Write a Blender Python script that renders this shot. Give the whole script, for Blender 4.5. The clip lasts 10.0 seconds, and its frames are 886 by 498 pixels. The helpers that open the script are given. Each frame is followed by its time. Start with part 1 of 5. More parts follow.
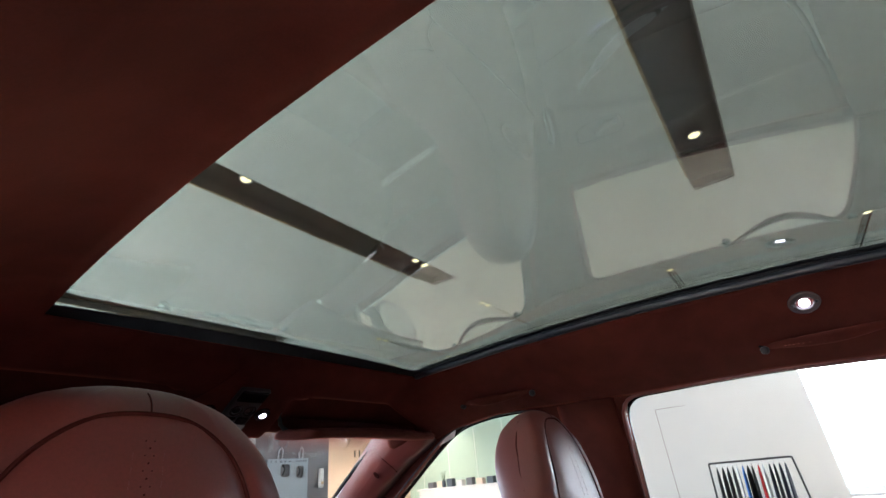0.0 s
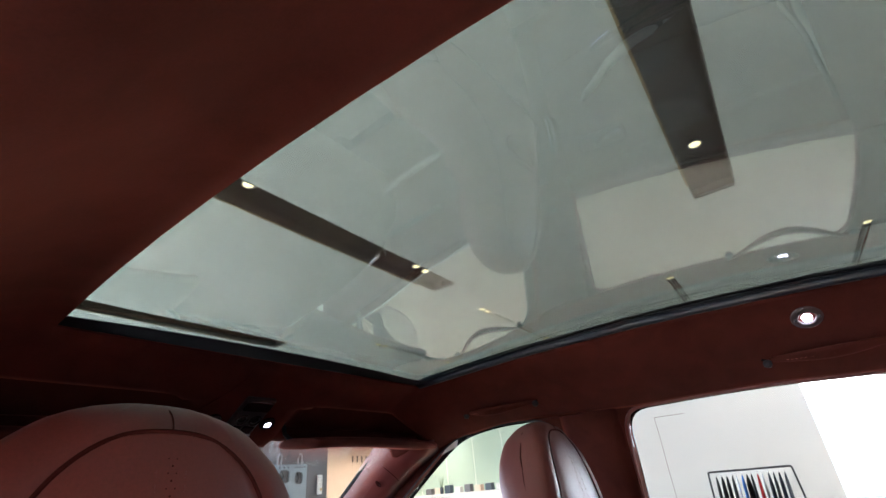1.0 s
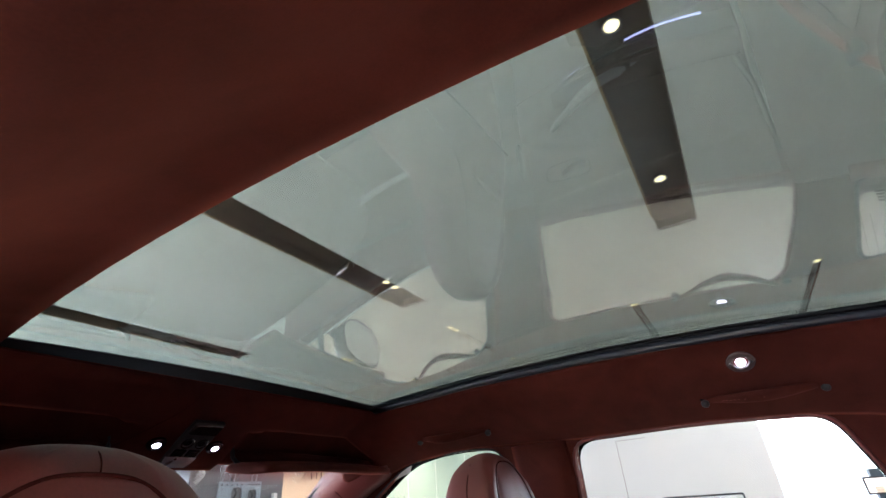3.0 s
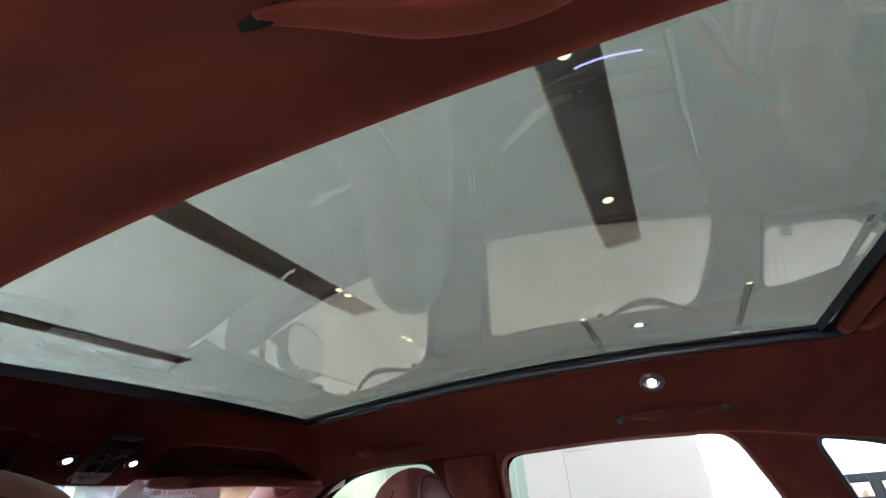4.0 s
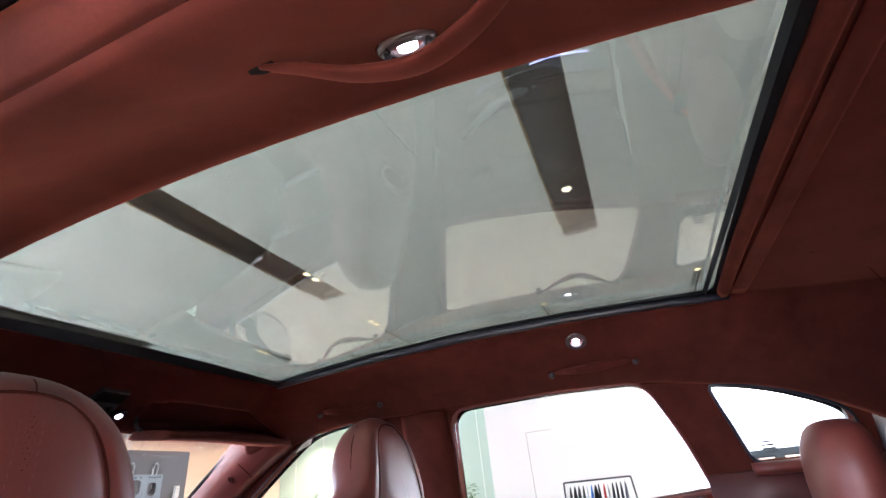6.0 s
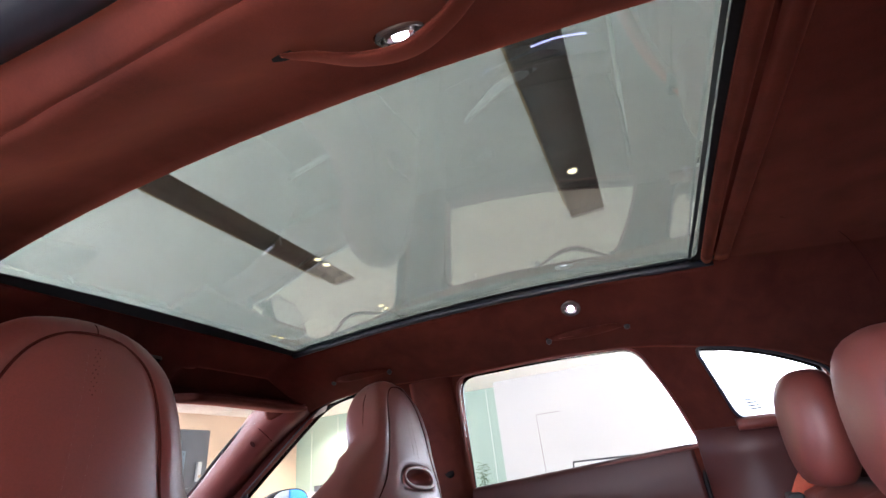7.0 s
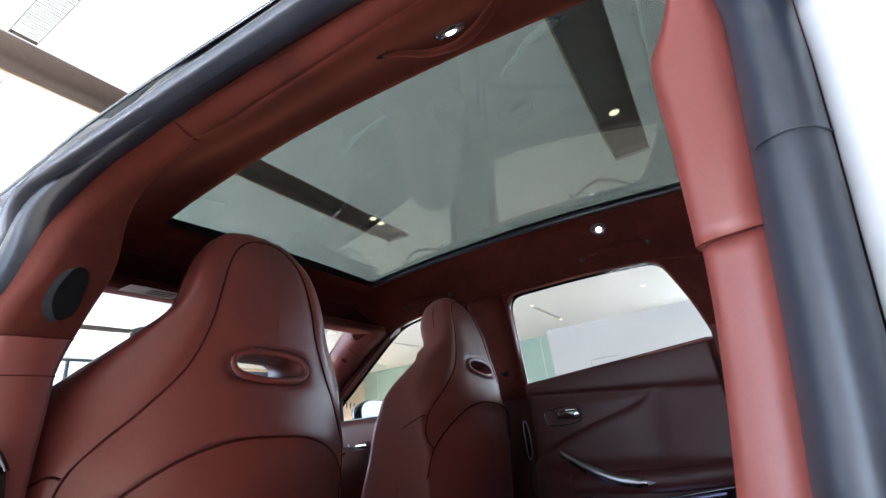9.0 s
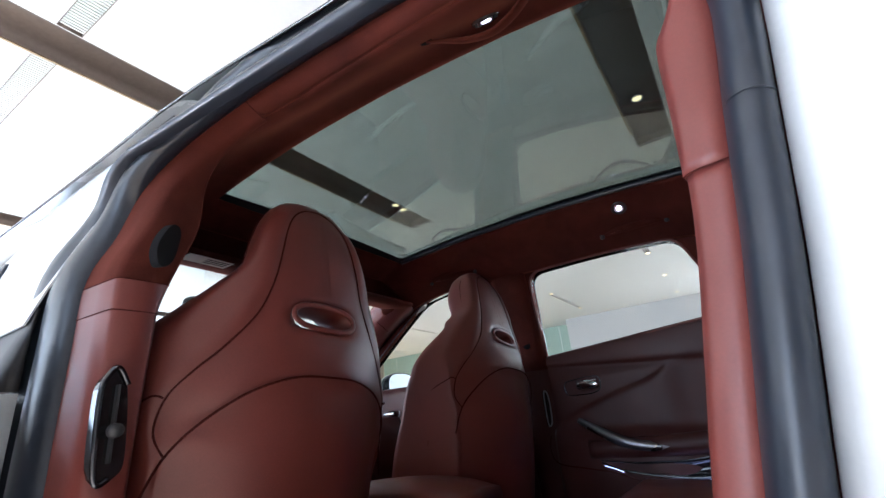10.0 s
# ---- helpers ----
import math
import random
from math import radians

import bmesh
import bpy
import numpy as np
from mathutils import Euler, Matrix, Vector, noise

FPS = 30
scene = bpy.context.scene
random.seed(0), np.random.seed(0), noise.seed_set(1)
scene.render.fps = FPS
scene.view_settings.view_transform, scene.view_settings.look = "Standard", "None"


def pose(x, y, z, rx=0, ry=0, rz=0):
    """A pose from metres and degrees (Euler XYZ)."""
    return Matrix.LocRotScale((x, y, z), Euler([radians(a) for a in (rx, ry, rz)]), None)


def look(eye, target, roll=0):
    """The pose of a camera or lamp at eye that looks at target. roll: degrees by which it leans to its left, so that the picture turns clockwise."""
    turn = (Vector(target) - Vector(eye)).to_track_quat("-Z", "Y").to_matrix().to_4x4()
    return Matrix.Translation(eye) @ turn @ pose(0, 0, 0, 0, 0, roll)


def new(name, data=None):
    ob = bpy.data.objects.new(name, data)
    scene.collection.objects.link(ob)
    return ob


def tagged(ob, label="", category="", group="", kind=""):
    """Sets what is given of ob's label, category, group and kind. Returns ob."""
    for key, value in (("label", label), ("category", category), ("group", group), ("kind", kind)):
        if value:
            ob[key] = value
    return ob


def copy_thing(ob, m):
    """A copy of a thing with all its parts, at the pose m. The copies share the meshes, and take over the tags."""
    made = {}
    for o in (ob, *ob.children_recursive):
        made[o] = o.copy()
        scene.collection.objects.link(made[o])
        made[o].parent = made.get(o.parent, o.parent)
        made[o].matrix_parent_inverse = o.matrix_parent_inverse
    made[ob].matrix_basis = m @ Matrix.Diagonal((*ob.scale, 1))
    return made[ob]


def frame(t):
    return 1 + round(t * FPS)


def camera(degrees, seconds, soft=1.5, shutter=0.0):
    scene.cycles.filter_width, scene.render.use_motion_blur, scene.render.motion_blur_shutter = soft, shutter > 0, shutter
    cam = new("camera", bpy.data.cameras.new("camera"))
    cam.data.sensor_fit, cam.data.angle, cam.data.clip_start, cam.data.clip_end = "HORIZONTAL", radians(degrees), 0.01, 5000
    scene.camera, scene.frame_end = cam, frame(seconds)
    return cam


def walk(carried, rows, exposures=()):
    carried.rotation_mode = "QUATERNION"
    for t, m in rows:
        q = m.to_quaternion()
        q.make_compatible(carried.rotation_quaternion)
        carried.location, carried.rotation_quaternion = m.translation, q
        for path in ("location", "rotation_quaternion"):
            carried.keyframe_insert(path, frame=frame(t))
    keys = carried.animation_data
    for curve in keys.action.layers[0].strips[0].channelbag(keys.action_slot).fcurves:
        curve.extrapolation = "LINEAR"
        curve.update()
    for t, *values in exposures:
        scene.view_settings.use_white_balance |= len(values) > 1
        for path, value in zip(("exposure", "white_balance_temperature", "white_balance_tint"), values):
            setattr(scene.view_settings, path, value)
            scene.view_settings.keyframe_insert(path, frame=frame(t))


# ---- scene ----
cam = camera(87.7, 10.0)
PATH = [
    (0, (-0.606, 0.093, 1.294), (0.893, 1.074, 2.184), -5.9),
    (0.5, (-0.618, 0.09, 1.301), (0.876, 1.067, 2.204), -5.9),
    (1, (-0.626, 0.095, 1.304), (0.867, 1.067, 2.213), -5.5),
    (1.5, (-0.626, 0.094, 1.309), (0.875, 1.044, 2.228), -5.3),
    (2, (-0.629, 0.083, 1.313), (0.881, 1.005, 2.245), -5.1),
    (3.5, (-0.642, 0.016, 1.325), (0.913, 0.811, 2.298), -4.2),
    (4, (-0.644, -0.021, 1.325), (0.955, 0.674, 2.303), -4.9),
    (4.5, (-0.661, -0.054, 1.313), (0.958, 0.585, 2.298), -4.9),
    (5, (-0.696, -0.085, 1.297), (0.946, 0.5, 2.277), -5.3),
    (5.5, (-0.735, -0.091, 1.266), (0.932, 0.464, 2.223), -5.7),
    (5.7, (-0.74, -0.093, 1.25), (0.932, 0.473, 2.191), -6.1),
    (7, (-0.794, -0.134, 1.154), (0.887, 0.508, 2.026), -6.5),
    (7.5, (-0.885, -0.159, 1.133), (0.798, 0.535, 1.959), -7.5),
    (8, (-0.943, -0.176, 1.092), (0.734, 0.557, 1.9), -7.9),
    (8.5, (-0.973, -0.2, 1.016), (0.682, 0.625, 1.779), -7.6),
    (9, (-1.018, -0.215, 0.969), (0.625, 0.662, 1.699), -7.3),
    (9.5, (-1.052, -0.213, 0.931), (0.565, 0.72, 1.649), -6.5),
    (10, (-1.105, -0.223, 0.894), (0.507, 0.735, 1.59), -6.0),
]

EXPOSURES = [(0, 2.43, 5750, 16), (2, 2.55, 5700, 17), (3.5, 2.55, 5700, 18), (4.5, 2.62, 5750, 19), (5.5, 3.0, 5800, 25), (7, 2.87, 5750, 23), (7.5, 2.88, 5700, 20), (8.5, 2.55, 5450, 15), (10, 1.88, 5350, 14)]
walk(cam, [(t, look(eye, target, roll)) for t, eye, target, roll in PATH], EXPOSURES)

# ---------------------------------------------------------------- world, sun, large lights
CEIL = 3.71
XL, XR, YB, YF = -8.0, 15.4, -10.0, 13.3
world = bpy.data.worlds.new("sky")
scene.world = world
world.use_nodes = True
wn = world.node_tree
sky = wn.nodes.new("ShaderNodeTexSky")
sky.sky_type, sky.sun_disc = "NISHITA", False
sky.sun_elevation, sky.sun_rotation = radians(23.2), radians(-57)
wn.links.new(sky.outputs[0], wn.nodes["Background"].inputs[0])
wn.nodes["Background"].inputs[1].default_value = 0.05

sun = new("sun", bpy.data.lights.new("sun", "SUN"))
sun.data.energy, sun.data.angle, sun.data.color = 5.0, radians(0.5), (1.0, 0.97, 0.93)
sun.matrix_world = look((-20, 13, 10.2), (0, 0, 0))


def window_light(name, eye, target, w, h, power, colour=(0.80, 0.91, 1.0)):
    lamp = new(name, bpy.data.lights.new(name, "AREA"))
    lamp.data.shape, lamp.data.size, lamp.data.size_y = "RECTANGLE", w, h
    lamp.data.energy, lamp.data.color = power, colour
    lamp.matrix_world = look(eye, target)
    return lamp


# daylight that comes in through the glazed fronts of the showroom
window_light("daylight_left", (XL + 0.15, 6.65, 1.85), (0, 6.65, 1.85), 13.1, 3.4, 185)
window_light("daylight_front", (-0.5, YF - 0.15, 1.85), (-0.5, 0, 1.85), 14.0, 3.4, 220)
window_light("daylight_far", (XR - 0.25, -5.2, 1.85), (0, -5.2, 1.85), 9.4, 3.6, 120, (0.93, 0.94, 0.92))

# the warm downlights near the far walls throw their own pools of light
for lx, ly, lw in ((10.5, 8.26, 40), (13.02, 11.29, 75), (14.46, 11.29, 60), (10.9, 11.2, 60), (13.48, 8.2, 30)):
    spot = new("downlight_beam", bpy.data.lights.new("downlight_beam", "SPOT"))
    spot.data.energy, spot.data.color, spot.data.spot_size, spot.data.spot_blend, spot.data.shadow_soft_size = lw, (1.0, 0.84, 0.66), radians(125), 0.6, 0.06
    spot.matrix_world = look((lx, ly, CEIL - 0.03), (lx, ly + 0.01, 0))

# ---------------------------------------------------------------- materials
def material(name, colour, rough=0.5, metal=0.0, spread=0.0, grain=0.0, size=200.0, wear=8.0, **extra):
    """A principled surface: colour mottled at two scales, with fine relief."""
    m = bpy.data.materials.new(name)
    m.use_nodes = True
    t = m.node_tree
    b = t.nodes["Principled BSDF"]
    b.inputs["Base Color"].default_value = (*colour, 1)
    b.inputs["Roughness"].default_value, b.inputs["Metallic"].default_value = rough, metal
    for key, value in extra.items():
        b.inputs[key.replace("_", " ")].default_value = value
    co = t.nodes.new("ShaderNodeTexCoord")
    if spread:
        big = t.nodes.new("ShaderNodeTexNoise")
        big.inputs["Scale"].default_value, big.inputs["Detail"].default_value = wear, 4
        fine = t.nodes.new("ShaderNodeTexNoise")
        fine.inputs["Scale"].default_value, fine.inputs["Detail"].default_value = size, 3
        t.links.new(co.outputs["Object"], big.inputs["Vector"])
        t.links.new(co.outputs["Object"], fine.inputs["Vector"])
        add = t.nodes.new("ShaderNodeMath")
        add.operation = "ADD"
        t.links.new(big.outputs["Fac"], add.inputs[0])
        t.links.new(fine.outputs["Fac"], add.inputs[1])
        ramp = t.nodes.new("ShaderNodeMapRange")
        ramp.inputs["From Min"].default_value, ramp.inputs["From Max"].default_value = 0.75, 1.25
        ramp.inputs["To Min"].default_value, ramp.inputs["To Max"].default_value = 1 - spread, 1 + spread
        t.links.new(add.outputs[0], ramp.inputs["Value"])
        mul = t.nodes.new("ShaderNodeVectorMath")
        mul.operation = "SCALE"
        mul.inputs[0].default_value = colour
        t.links.new(ramp.outputs[0], mul.inputs["Scale"])
        t.links.new(mul.outputs[0], b.inputs["Base Color"])
        rr = t.nodes.new("ShaderNodeMapRange")
        rr.inputs["From Min"].default_value, rr.inputs["From Max"].default_value = 0.3, 0.7
        rr.inputs["To Min"].default_value, rr.inputs["To Max"].default_value = rough * 0.85, min(1, rough * 1.15)
        t.links.new(big.outputs["Fac"], rr.inputs["Value"])
        t.links.new(rr.outputs[0], b.inputs["Roughness"])
    if grain:
        cells = t.nodes.new("ShaderNodeTexVoronoi")
        cells.inputs["Scale"].default_value = size * 2.5
        t.links.new(co.outputs["Object"], cells.inputs["Vector"])
        bump = t.nodes.new("ShaderNodeBump")
        bump.inputs["Strength"].default_value, bump.inputs["Distance"].default_value = grain, 0.0006
        t.links.new(cells.outputs["Distance"], bump.inputs["Height"])
        t.links.new(bump.outputs[0], b.inputs["Normal"])
    return m


def pane(name, tint, f0=0.04, rough=0.0):
    """Glass as clear sheet: tinted see-through, with gloss that rises towards grazing."""
    m = bpy.data.materials.new(name)
    m.use_nodes = True
    t = m.node_tree
    t.nodes.remove(t.nodes["Principled BSDF"])
    out = t.nodes["Material Output"]
    clear, gloss, mix = (t.nodes.new("ShaderNodeBsdf" + k) for k in ("Transparent", "Glossy", "Transparent"))
    t.nodes.remove(mix)
    mix = t.nodes.new("ShaderNodeMixShader")
    clear.inputs[0].default_value = (*tint, 1)
    gloss.inputs["Color"].default_value = (1, 1, 1, 1)
    gloss.inputs["Roughness"].default_value = rough
    facing = t.nodes.new("ShaderNodeLayerWeight")
    facing.inputs["Blend"].default_value = 0.5
    power = t.nodes.new("ShaderNodeMath")
    power.operation = "POWER"
    power.inputs[1].default_value = 5.0
    scale = t.nodes.new("ShaderNodeMath")
    scale.operation = "MULTIPLY_ADD"
    scale.inputs[1].default_value, scale.inputs[2].default_value = 1 - f0, f0
    t.links.new(facing.outputs["Facing"], power.inputs[0])
    t.links.new(power.outputs[0], scale.inputs[0])
    t.links.new(scale.outputs[0], mix.inputs[0])
    t.links.new(clear.outputs[0], mix.inputs[1])
    t.links.new(gloss.outputs[0], mix.inputs[2])
    t.links.new(mix.outputs[0], out.inputs["Surface"])
    return m


def glow(name, colour, strength):
    m = bpy.data.materials.new(name)
    m.use_nodes = True
    b = m.node_tree.nodes["Principled BSDF"]
    b.inputs["Base Color"].default_value = (*colour, 1)
    b.inputs["Emission Color"].default_value, b.inputs["Emission Strength"].default_value = (*colour, 1), strength
    return m


def suede(name, dark, light):
    """Brushed nap: soft patches stroked one way or the other, a finer cloudiness and a fibrous grain."""
    m = material(name, light, 0.95, Sheen_Weight=0.25, Sheen_Roughness=0.4, Sheen_Tint=(0.8, 0.22, 0.13, 1), Specular_IOR_Level=0.15)
    t = m.node_tree
    co = t.nodes.new("ShaderNodeTexCoord")
    total = None
    for scale, detail, twist, weight in ((2.6, 5, 1.2, 0.62), (19.0, 4, 0.6, 0.25), (420.0, 2, 0.0, 0.13)):
        n = t.nodes.new("ShaderNodeTexNoise")
        n.inputs["Scale"].default_value, n.inputs["Detail"].default_value, n.inputs["Distortion"].default_value = scale, detail, twist
        t.links.new(co.outputs["Object"], n.inputs["Vector"])
        w = t.nodes.new("ShaderNodeMath")
        w.operation = "MULTIPLY_ADD"
        w.inputs[1].default_value, w.inputs[2].default_value = weight, 0.0
        t.links.new(n.outputs["Fac"], w.inputs[0])
        if total:
            t.links.new(total, w.inputs[2])
        total = w.outputs[0]
    span = t.nodes.new("ShaderNodeMapRange")
    span.inputs["From Min"].default_value, span.inputs["From Max"].default_value = 0.34, 0.66
    t.links.new(total, span.inputs["Value"])
    mix = t.nodes.new("ShaderNodeMix")
    mix.data_type = "RGBA"
    mix.inputs["A"].default_value, mix.inputs["B"].default_value = (*dark, 1), (*light, 1)
    t.links.new(span.outputs[0], mix.inputs["Factor"])
    b = t.nodes["Principled BSDF"]
    t.links.new(mix.outputs["Result"], b.inputs["Base Color"])
    bump = t.nodes.new("ShaderNodeBump")
    bump.inputs["Strength"].default_value, bump.inputs["Distance"].default_value = 0.12, 0.0006
    t.links.new(total, bump.inputs["Height"])
    t.links.new(bump.outputs[0], b.inputs["Normal"])
    return m


LEATHER = material("oxblood_leather", (0.158, 0.036, 0.028), 0.44, spread=0.10, grain=0.12, size=420, Specular_IOR_Level=0.5, wear=6, Coat_Weight=0.15, Coat_Roughness=0.4)
# panel leather: darker oxblood, with the far side's dimness also put into the colour
LEATHER_DARK = material("oxblood_leather_panel_dimmed", (0.066, 0.0155, 0.0135), 0.46, Specular_IOR_Level=0.38, spread=0.08, grain=0.14, size=420, wear=6)
SUEDE = suede("oxblood_suede", (0.046, 0.0096, 0.0066), (0.108, 0.0240, 0.0162))
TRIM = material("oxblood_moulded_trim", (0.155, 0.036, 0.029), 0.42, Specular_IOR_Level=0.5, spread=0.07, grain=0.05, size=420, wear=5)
PIPING = material("dark_red_piping", (0.056, 0.0125, 0.0105), 0.9, spread=0.1, Specular_IOR_Level=0.05)
THREAD = material("red_thread", (0.32, 0.09, 0.06), 0.7)
MATTE = material("matt_black_plastic", (0.010, 0.010, 0.011), 0.9, Specular_IOR_Level=0.1)
RUBBER = material("black_rubber", (0.020, 0.025, 0.036), 0.33, spread=0.15, size=60, wear=5)
FRIT = material("black_ceramic_print", (0.008, 0.009, 0.011), 0.65, Specular_IOR_Level=0.25)
GLOSS = material("gloss_black", (0.012, 0.012, 0.014), 0.08)
SATIN = material("satin_black_plastic", (0.025, 0.025, 0.027), 0.5, spread=0.1)
DARK_METAL = material("dark_polished_metal", (0.10, 0.10, 0.11), 0.25, 1.0)
CHROME = material("bright_chrome", (0.75, 0.75, 0.77), 0.12, 1.0)
ACRYLIC = material("smoky_clear_plastic", (0.10, 0.075, 0.07), 0.12, Coat_Weight=0.6, Coat_Roughness=0.05)
SATIN_METAL = material("brushed_dark_metal", (0.32, 0.32, 0.34), 0.3, 1.0, spread=0.08)
PAINT = material("white_car_paint", (0.72, 0.74, 0.76), 0.25, spread=0.02, Coat_Weight=0.25, Coat_Roughness=0.08)
ROOF_GLASS = pane("tinted_roof_glass", (0.207, 0.249, 0.230), 0.105)
CLEAR = pane("clear_outer_face", (0.99, 1.0, 0.995), 0.0)
SIDE_GLASS = pane("clear_side_glass", (0.95, 0.97, 0.96), 0.008)
WHITE_LED = glow("white_led", (0.93, 0.9, 1.0), 2.2)
WARM_LED = glow("warm_lamp", (1.0, 0.74, 0.38), 1.7)
BLUE_LED = glow("cool_light_strip", (0.55, 0.6, 1.0), 1.5)
CEILING = material("white_ceiling_paint", (0.80, 0.80, 0.78), 0.9, spread=0.02, size=40, wear=1)
CHANNEL = material("dark_bronze_channel", (0.17, 0.13, 0.105), 0.6, spread=0.1, size=30, wear=2)
BRONZE = material("bronze_edge", (0.45, 0.33, 0.2), 0.35, 0.8)
WALL = material("white_wall_paint", (0.59, 0.575, 0.56), 0.85, spread=0.02, size=30, wear=1)
TAN = material("tan_wall_cladding", (0.68, 0.52, 0.40), 0.7, spread=0.06, size=25, wear=1.5)
GREEN = material("pale_green_wall", (0.36, 0.47, 0.385), 0.5, spread=0.04, size=20, wear=1)
FLOOR = material("cream_floor_tile", (0.80, 0.69, 0.55), 0.25, spread=0.06, size=12, wear=1.2)
GREY = material("grey_cabinet_paint", (0.10, 0.098, 0.105), 0.5, spread=0.06, size=30, wear=3)
DARK_UNIT = material("slate_blue_panel", (0.035, 0.05, 0.065), 0.5, spread=0.08, size=20, wear=2)
ASPHALT = material("pale_paving", (0.42, 0.42, 0.41), 0.9, spread=0.1, size=6, wear=0.4)


# ---------------------------------------------------------------- mesh helpers
def mesh_of(verts, faces, smooth=True):
    me = bpy.data.meshes.new("mesh")
    me.from_pydata([tuple(v) for v in verts], [], faces)
    me.validate()
    bm = bmesh.new()
    bm.from_mesh(me)
    bmesh.ops.recalc_face_normals(bm, faces=bm.faces)
    bm.to_mesh(me)
    bm.free()
    for p in me.polygons:
        p.use_smooth = smooth
    return me


def thing(name, label, category, group="", at=(0, 0, 0), kind=""):
    ob = new(name)
    ob.location = at
    return tagged(ob, label, category, group, kind)


def part(name, me, mat, parent=None, label="", bevel=0.0, solid=0.0, sub=0, offset=-1.0):
    """One mesh object under a thing or part, with its place given in the parent's space."""
    if isinstance(me, bmesh.types.BMesh):
        bm, me = me, bpy.data.meshes.new(name)
        bm.to_mesh(me)
        bm.free()
    me.name = name
    me.materials.append(mat)
    ob = new(name, me)
    ob.parent = parent
    if solid:
        mod = ob.modifiers.new("thickness", "SOLIDIFY")
        mod.thickness, mod.offset = solid, offset
    if bevel:
        mod = ob.modifiers.new("edges", "BEVEL")
        mod.width, mod.segments, mod.limit_method = bevel, 2, "ANGLE"
        for p in me.polygons:
            p.use_smooth = False
    if sub:
        mod = ob.modifiers.new("round", "SUBSURF")
        mod.levels = mod.render_levels = sub
    if label:
        ob["label"] = label
    return ob


def box(x0, x1, y0, y1, z0, z1):
    v = [(x, y, z) for x in (x0, x1) for y in (y0, y1) for z in (z0, z1)]
    f = [(0, 1, 3, 2), (4, 6, 7, 5), (0, 4, 5, 1), (2, 3, 7, 6), (0, 2, 6, 4), (1, 5, 7, 3)]
    return mesh_of(v, f, False)


def sheet(rows, closed=False, capped=False):
    """A surface through rows of points, all of one length; closed: each row is a ring."""
    n = len(rows[0])
    v = [p for r in rows for p in r]
    f = []
    for i in range(len(rows) - 1):
        for j in range(n if closed else n - 1):
            k = (j + 1) % n
            f.append((i * n + j, i * n + k, (i + 1) * n + k, (i + 1) * n + j))
    if capped:
        f += [tuple(range(n)), tuple((len(rows) - 1) * n + j for j in range(n))]
    return mesh_of(v, f)


def curve_points(pts, per=6, ring=False):
    """A smooth line (Catmull-Rom) through the points."""
    p = [Vector(q) for q in pts]
    n, out = len(p), []
    for i in range(n if ring else n - 1):
        if ring:
            a, b, c, d = p[(i - 1) % n], p[i], p[(i + 1) % n], p[(i + 2) % n]
        else:
            a, b, c, d = p[max(i - 1, 0)], p[i], p[i + 1], p[min(i + 2, n - 1)]
        for k in range(per):
            t = k / per
            out.append(0.5 * (2 * b + (c - a) * t + (2 * a - 5 * b + 4 * c - d) * t * t + (3 * b - a - 3 * c + d) * t ** 3))
    return out if ring else out + [p[-1]]


def sweep(pts, section, up=(0, 0, 1), ring=False, per=6, scales=None):
    """A section, in (side, up) metres, drawn along a smooth line."""
    path = curve_points(pts, per, ring) if per > 1 else [Vector(q) for q in pts]
    rows, n = [], len(path)
    for i, p in enumerate(path):
        d = path[(i + 1) % n] - path[i - 1] if ring else path[min(i + 1, n - 1)] - path[max(i - 1, 0)]
        d.normalize()
        side = d.cross(Vector(up)).normalized()
        above = side.cross(d)
        k = scales(i / (n - 1)) if scales else 1.0
        rows.append([p + side * a * k + above * b * k for a, b in section])
    if ring:
        rows.append(rows[0])
    return sheet(rows, True, not ring)


def disc_section(rx, rz=None, n=10):
    rz = rz or rx
    return [(rx * math.cos(2 * math.pi * i / n), rz * math.sin(2 * math.pi * i / n)) for i in range(n)]


def tube(pts, r, **k):
    return sweep(pts, disc_section(r, n=8), **k)


def lathe(profile, axis_at=(0, 0, 0), turn=None, n=24):
    """A solid of revolution about z through (radius, height) points, then turned and placed."""
    m = Matrix.Translation(axis_at) @ (turn or Matrix())
    rows = [[m @ Vector((r * math.cos(2 * math.pi * i / n), r * math.sin(2 * math.pi * i / n), h)) for i in range(n)] for r, h in profile]
    return sheet(rows, True, True)


def fill(loops, lift, smooth=False):
    """A flat shape with holes from closed loops of (a, b), carried into space by lift(a, b)."""
    bm = bmesh.new()
    for loop in loops:
        vs = [bm.verts.new((a, b, 0)) for a, b in loop]
        for i in range(len(vs)):
            bm.edges.new((vs[i - 1], vs[i]))
    bmesh.ops.triangle_fill(bm, use_beauty=True, use_dissolve=False, edges=bm.edges[:])
    for v in bm.verts:
        v.co = lift(v.co.x, v.co.y)
    bmesh.ops.recalc_face_normals(bm, faces=bm.faces)
    for f in bm.faces:
        f.smooth = smooth
    return bm


def rounded(pts, r=0.03, n=5):
    """A closed 2D loop with its corners rounded; a point may carry its own radius."""
    out, count = [], len(pts)
    for i in range(count):
        p, a, b = (Vector(pts[(i + k) % count][:2]) for k in (0, -1, 1))
        rad = pts[i][2] if len(pts[i]) > 2 else r
        da, db = (a - p), (b - p)
        ka, kb = min(rad, da.length * 0.45), min(rad, db.length * 0.45)
        s, e = p + da.normalized() * ka, p + db.normalized() * kb
        for k in range(n + 1):
            t = k / n
            out.append(tuple((1 - t) ** 2 * s + 2 * t * (1 - t) * p + t * t * e))
    return out


